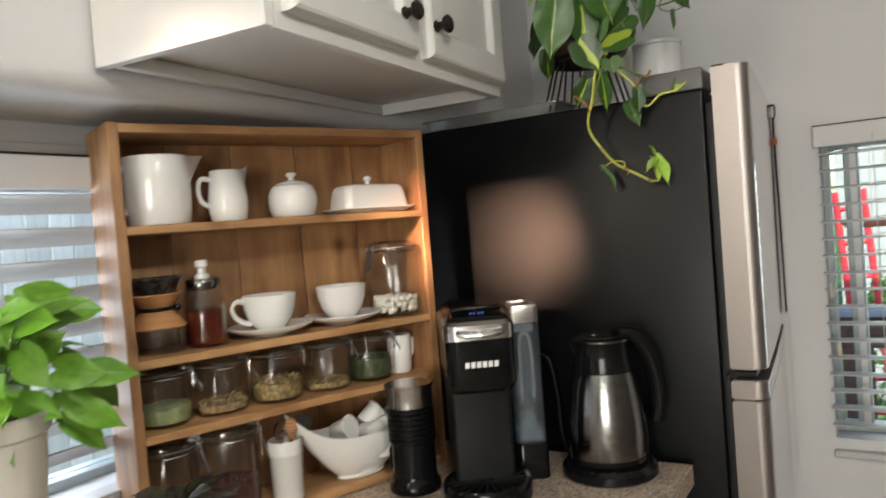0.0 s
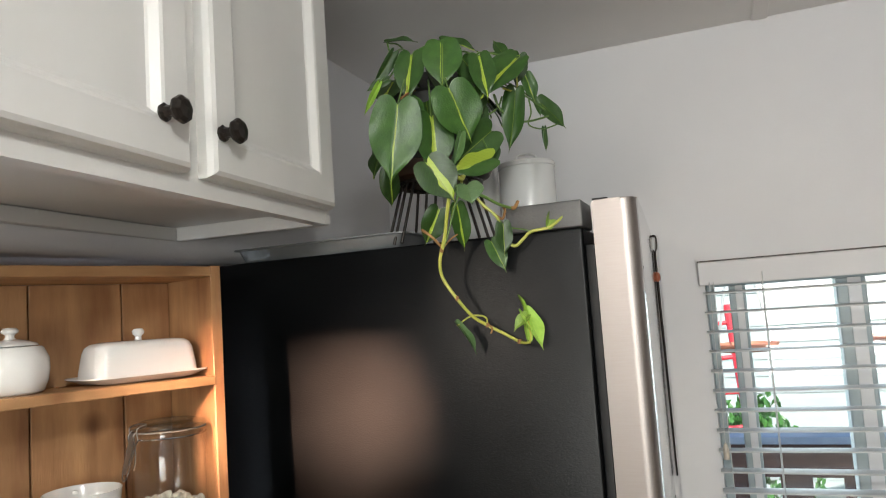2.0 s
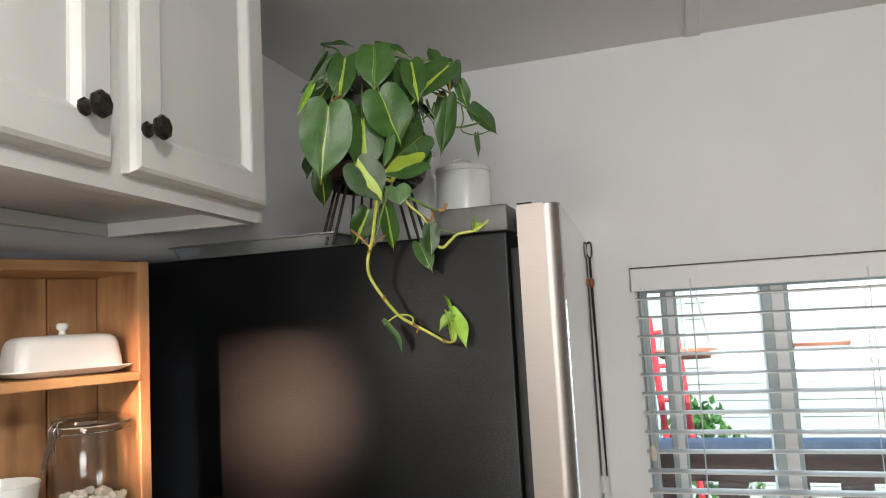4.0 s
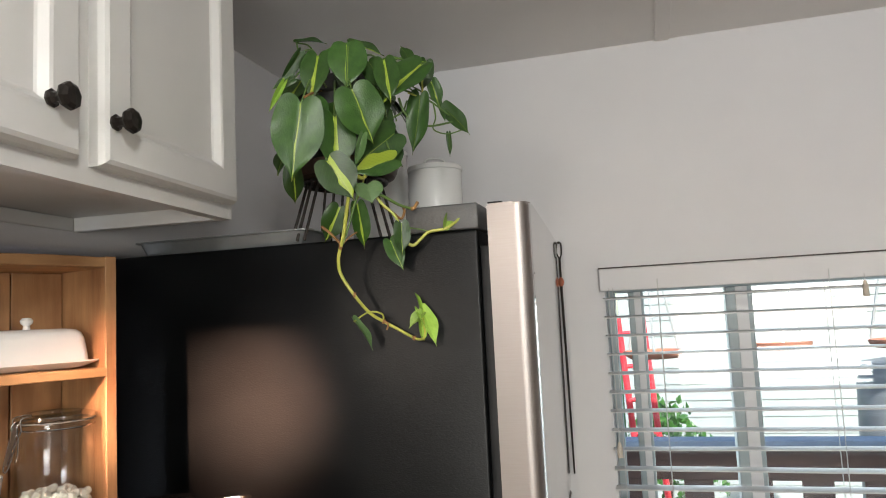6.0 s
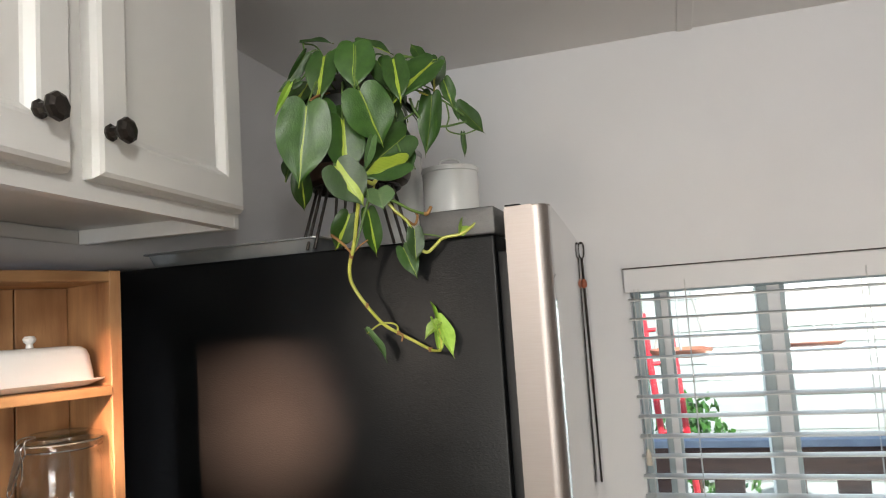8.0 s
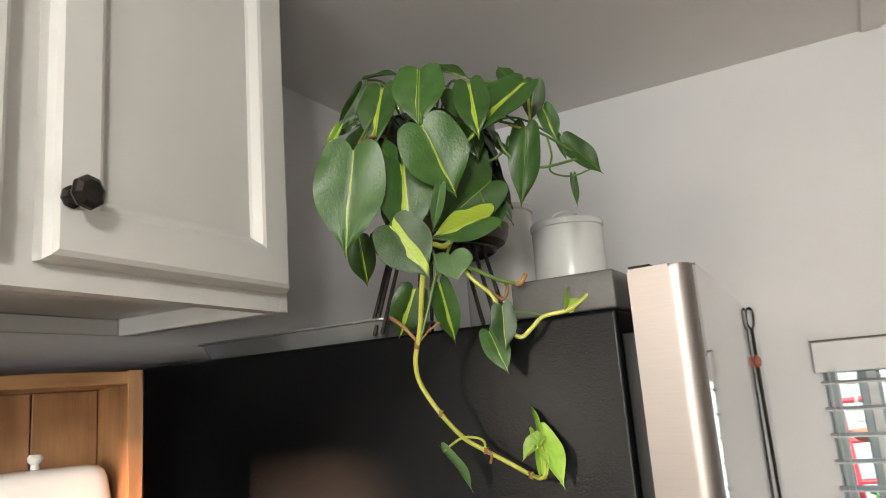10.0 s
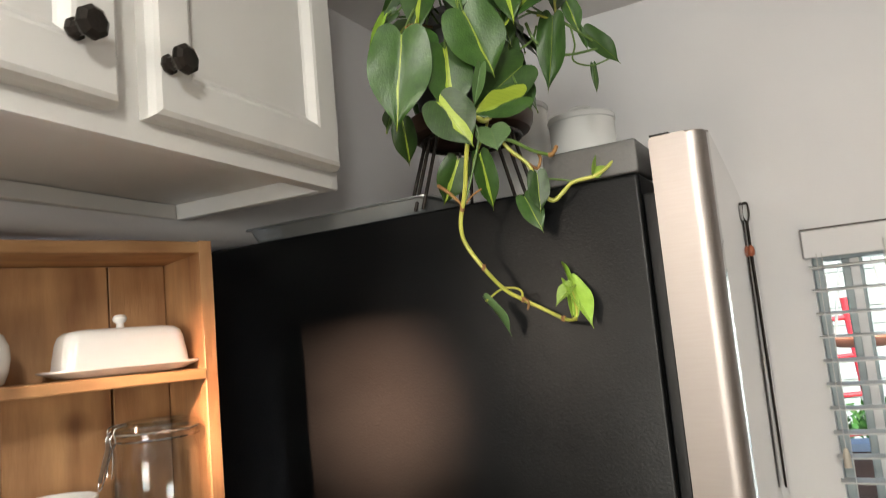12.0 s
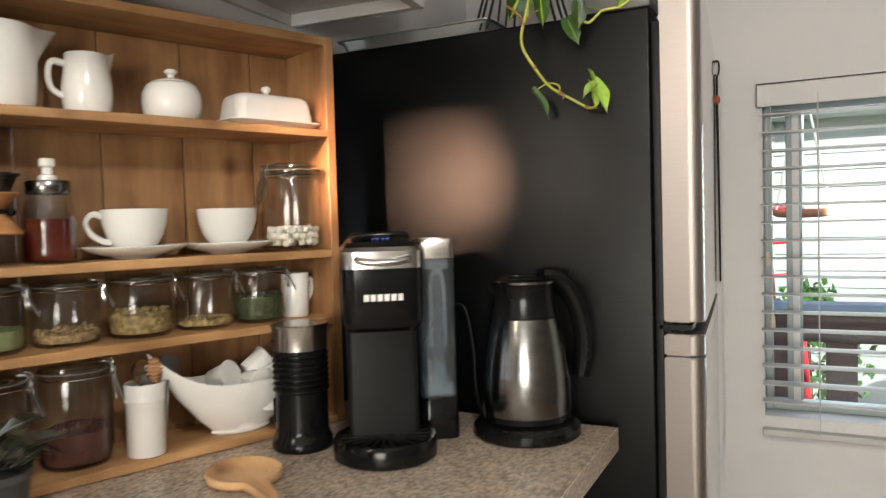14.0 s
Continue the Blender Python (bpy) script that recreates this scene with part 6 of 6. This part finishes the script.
for k in range(17):
    z = 0.17 * k
    vs = [bm.verts.new(p) for p in ((-0.35, 0.0, z), (14, 0.0, z), (14, 0.018, z + 0.17), (-0.35, 0.018, z + 0.17))]
    bm.faces.new(vs)
    vs2 = [bm.verts.new(p) for p in ((-0.35, 0.018, z), (14, 0.018, z), (14, 0.0, z), (-0.35, 0.0, z))]
    bm.faces.new(vs2)
part("siding", bm, M_SIDING, house, "white lap siding")
part("wall", box(-0.35, 14, 0.03, 6, 0, 2.9), M_SIDING, house)
part("corner_board", box(-0.46, -0.35, -0.01, 0.12, 0, 2.9, 0.005), M_SIDING, house)
part("eave", box(-0.8, 14.4, -0.35, 6.3, 2.9, 3.02, 0.01), M_SIDING, house, "white eave")
M_ROOF = mat("grey_shingle", (0.10, 0.10, 0.11), (0.17, 0.17, 0.18), 0.9, scale=20, bump=0.4)
part("roof", loft(bmesh.new(), [[(-0.8, -0.35, 3.021), (14.4, -0.35, 3.021), (14.4, 6.3, 3.021), (-0.8, 6.3, 3.021)], [(-0.8, 2.9, 4.0), (14.4, 2.9, 4.0), (14.4, 3.0, 4.0), (-0.8, 3.0, 4.0)]]), M_ROOF, house, "grey shingle roof")

play = thing("red_ladder", pose(-0.13, 6.2, -0.70, 0, -4, 0), "red metal ladder standing on the lawn", "ladder")
for x in (-0.09, 0.09):
    part("rail", tube([(x, 0, 0), (x, 0, 2.13)], 0.024, 8, smooth=False), M_RED, play)
for k in range(8):
    part("rung", tube([(-0.09, 0, 0.25 + 0.25 * k), (0.09, 0, 0.25 + 0.25 * k)], 0.016, 8, smooth=False), M_RED, play)
slide = thing("blue_slide", pose(-0.56, 6.6, -0.70), "blue plastic playground slide", "slide")
part("chute", box(-0.14, 0.10, -0.05, 0.05, 0.0, 2.0, 0.03), M_BLUE, slide)

hedge = thing("shrub", pose(-0.08, 6.9, -0.70), "leafy green shrub beside the house", "shrub")
part("trunk", tube([(0, 0, 0), (0.02, 0.01, 0.5), (0, 0.03, 1.1)], 0.03, 8, 6, 1.0, 0.4), M_RAIL, hedge)
hr = random.Random(4)
bm = bmesh.new()
for k in range(900):
    a, e = hr.uniform(0, 6.283), hr.uniform(-1.2, 1.5)
    r = hr.uniform(0.25, 0.46) * (1 + 0.25 * math.sin(3 * a))
    c = Vector((r * math.cos(a) * math.cos(e), r * 0.8 * math.sin(a) * math.cos(e), 0.78 + 0.62 * math.sin(e) * hr.uniform(0.6, 1.0)))
    rot = Euler((hr.uniform(0, 6), hr.uniform(0, 6), hr.uniform(0, 6))).to_matrix()
    vs = [bm.verts.new(c + rot @ Vector(p)) for p in ((0, 0, 0), (0.03, 0.025, 0.005), (0.08, 0, 0), (0.03, -0.025, 0.005))]
    bm.faces.new(vs)
part("crown", bm, M_HEDGE, hedge, "small green leaves")["kind"] = "stuff"


def feeder(x, y, z, top, label):
    f = thing("hanging_feeder", pose(x, y, z), label, "bird feeder", "feeders hanging on the porch")
    part("dish", lathe([(0, 0), (0.11, 0.004), (0.135, 0.022), (0.14, 0.04), (0.128, 0.04), (0.11, 0.018), (0, 0.014)], 32), M_TERRA, f, "terracotta-coloured dish", True)
    for k in range(3):
        a = radians(30 + 120 * k)
        part("cord", tube([(0.132 * math.cos(a), 0.132 * math.sin(a), 0.038), (0, 0, top)], 0.006, 6, smooth=False), M_SLAT, f)


feeder(-0.12, 4.05, 1.235, 0.65, "terracotta bird feeder dish hanging on cords")
feeder(0.42, 4.05, 1.255, 0.65, "terracotta bird feeder dish hanging on cords")
feeder(0.92, 4.05, 1.250, 0.65, "terracotta bird feeder dish hanging on cords")
porch = structure("porch_beam", box(-1.2, 3.6, 3.98, 4.12, 1.90, 2.02), M_SIDING, "white porch beam", "beam")
# plain round body standing in for an unclear grey shape outside
bin_ = thing("grey_stand_in", pose(1.50, 5.9, -0.70), "grey round stand-in for an unclear shape behind the railing", "barrel")
part("body", lathe([(0, 0), (0.30, 0), (0.34, 0.1), (0.37, 0.8), (0.34, 1.6), (0.30, 1.75), (0, 1.8)], 40), mat("grey_plastic_bin", (0.16, 0.17, 0.19), (0.24, 0.25, 0.27), 0.4), bin_, "", True)

# garden behind the sink window
# unseen wall, added to keep low sun off the boards
structure("sun_block_wall", box(-7.0, -1.75, -4.3, -4.1, -0.70, 3.2), M_SIDING, "unseen plain wall added to shade the boards outside", "wall")
# tall boards whose bluish white stands in for the glare outside
fence = thing("backdrop_boards", pose(-4.6, 0, -0.70), "tall pale boards standing in for the bright view outside", "fence")
M_FENCE = mat("bluish_glare_boards", (0.56, 0.60, 0.66), (0.70, 0.74, 0.80), 0.8, scale=6, bump=0.4, stretch=(4, 4, 0.5), random_tint=0.15)
fdat = mesh_of(box(-0.01, 0.01, -0.072, 0.072, 0, 3.6, 0.003), "board", M_FENCE)
for i in range(64):
    o = new("board", fdat)
    o.parent = fence
    o.matrix_basis = pose(0, -1.0 + 0.155 * i, 0)
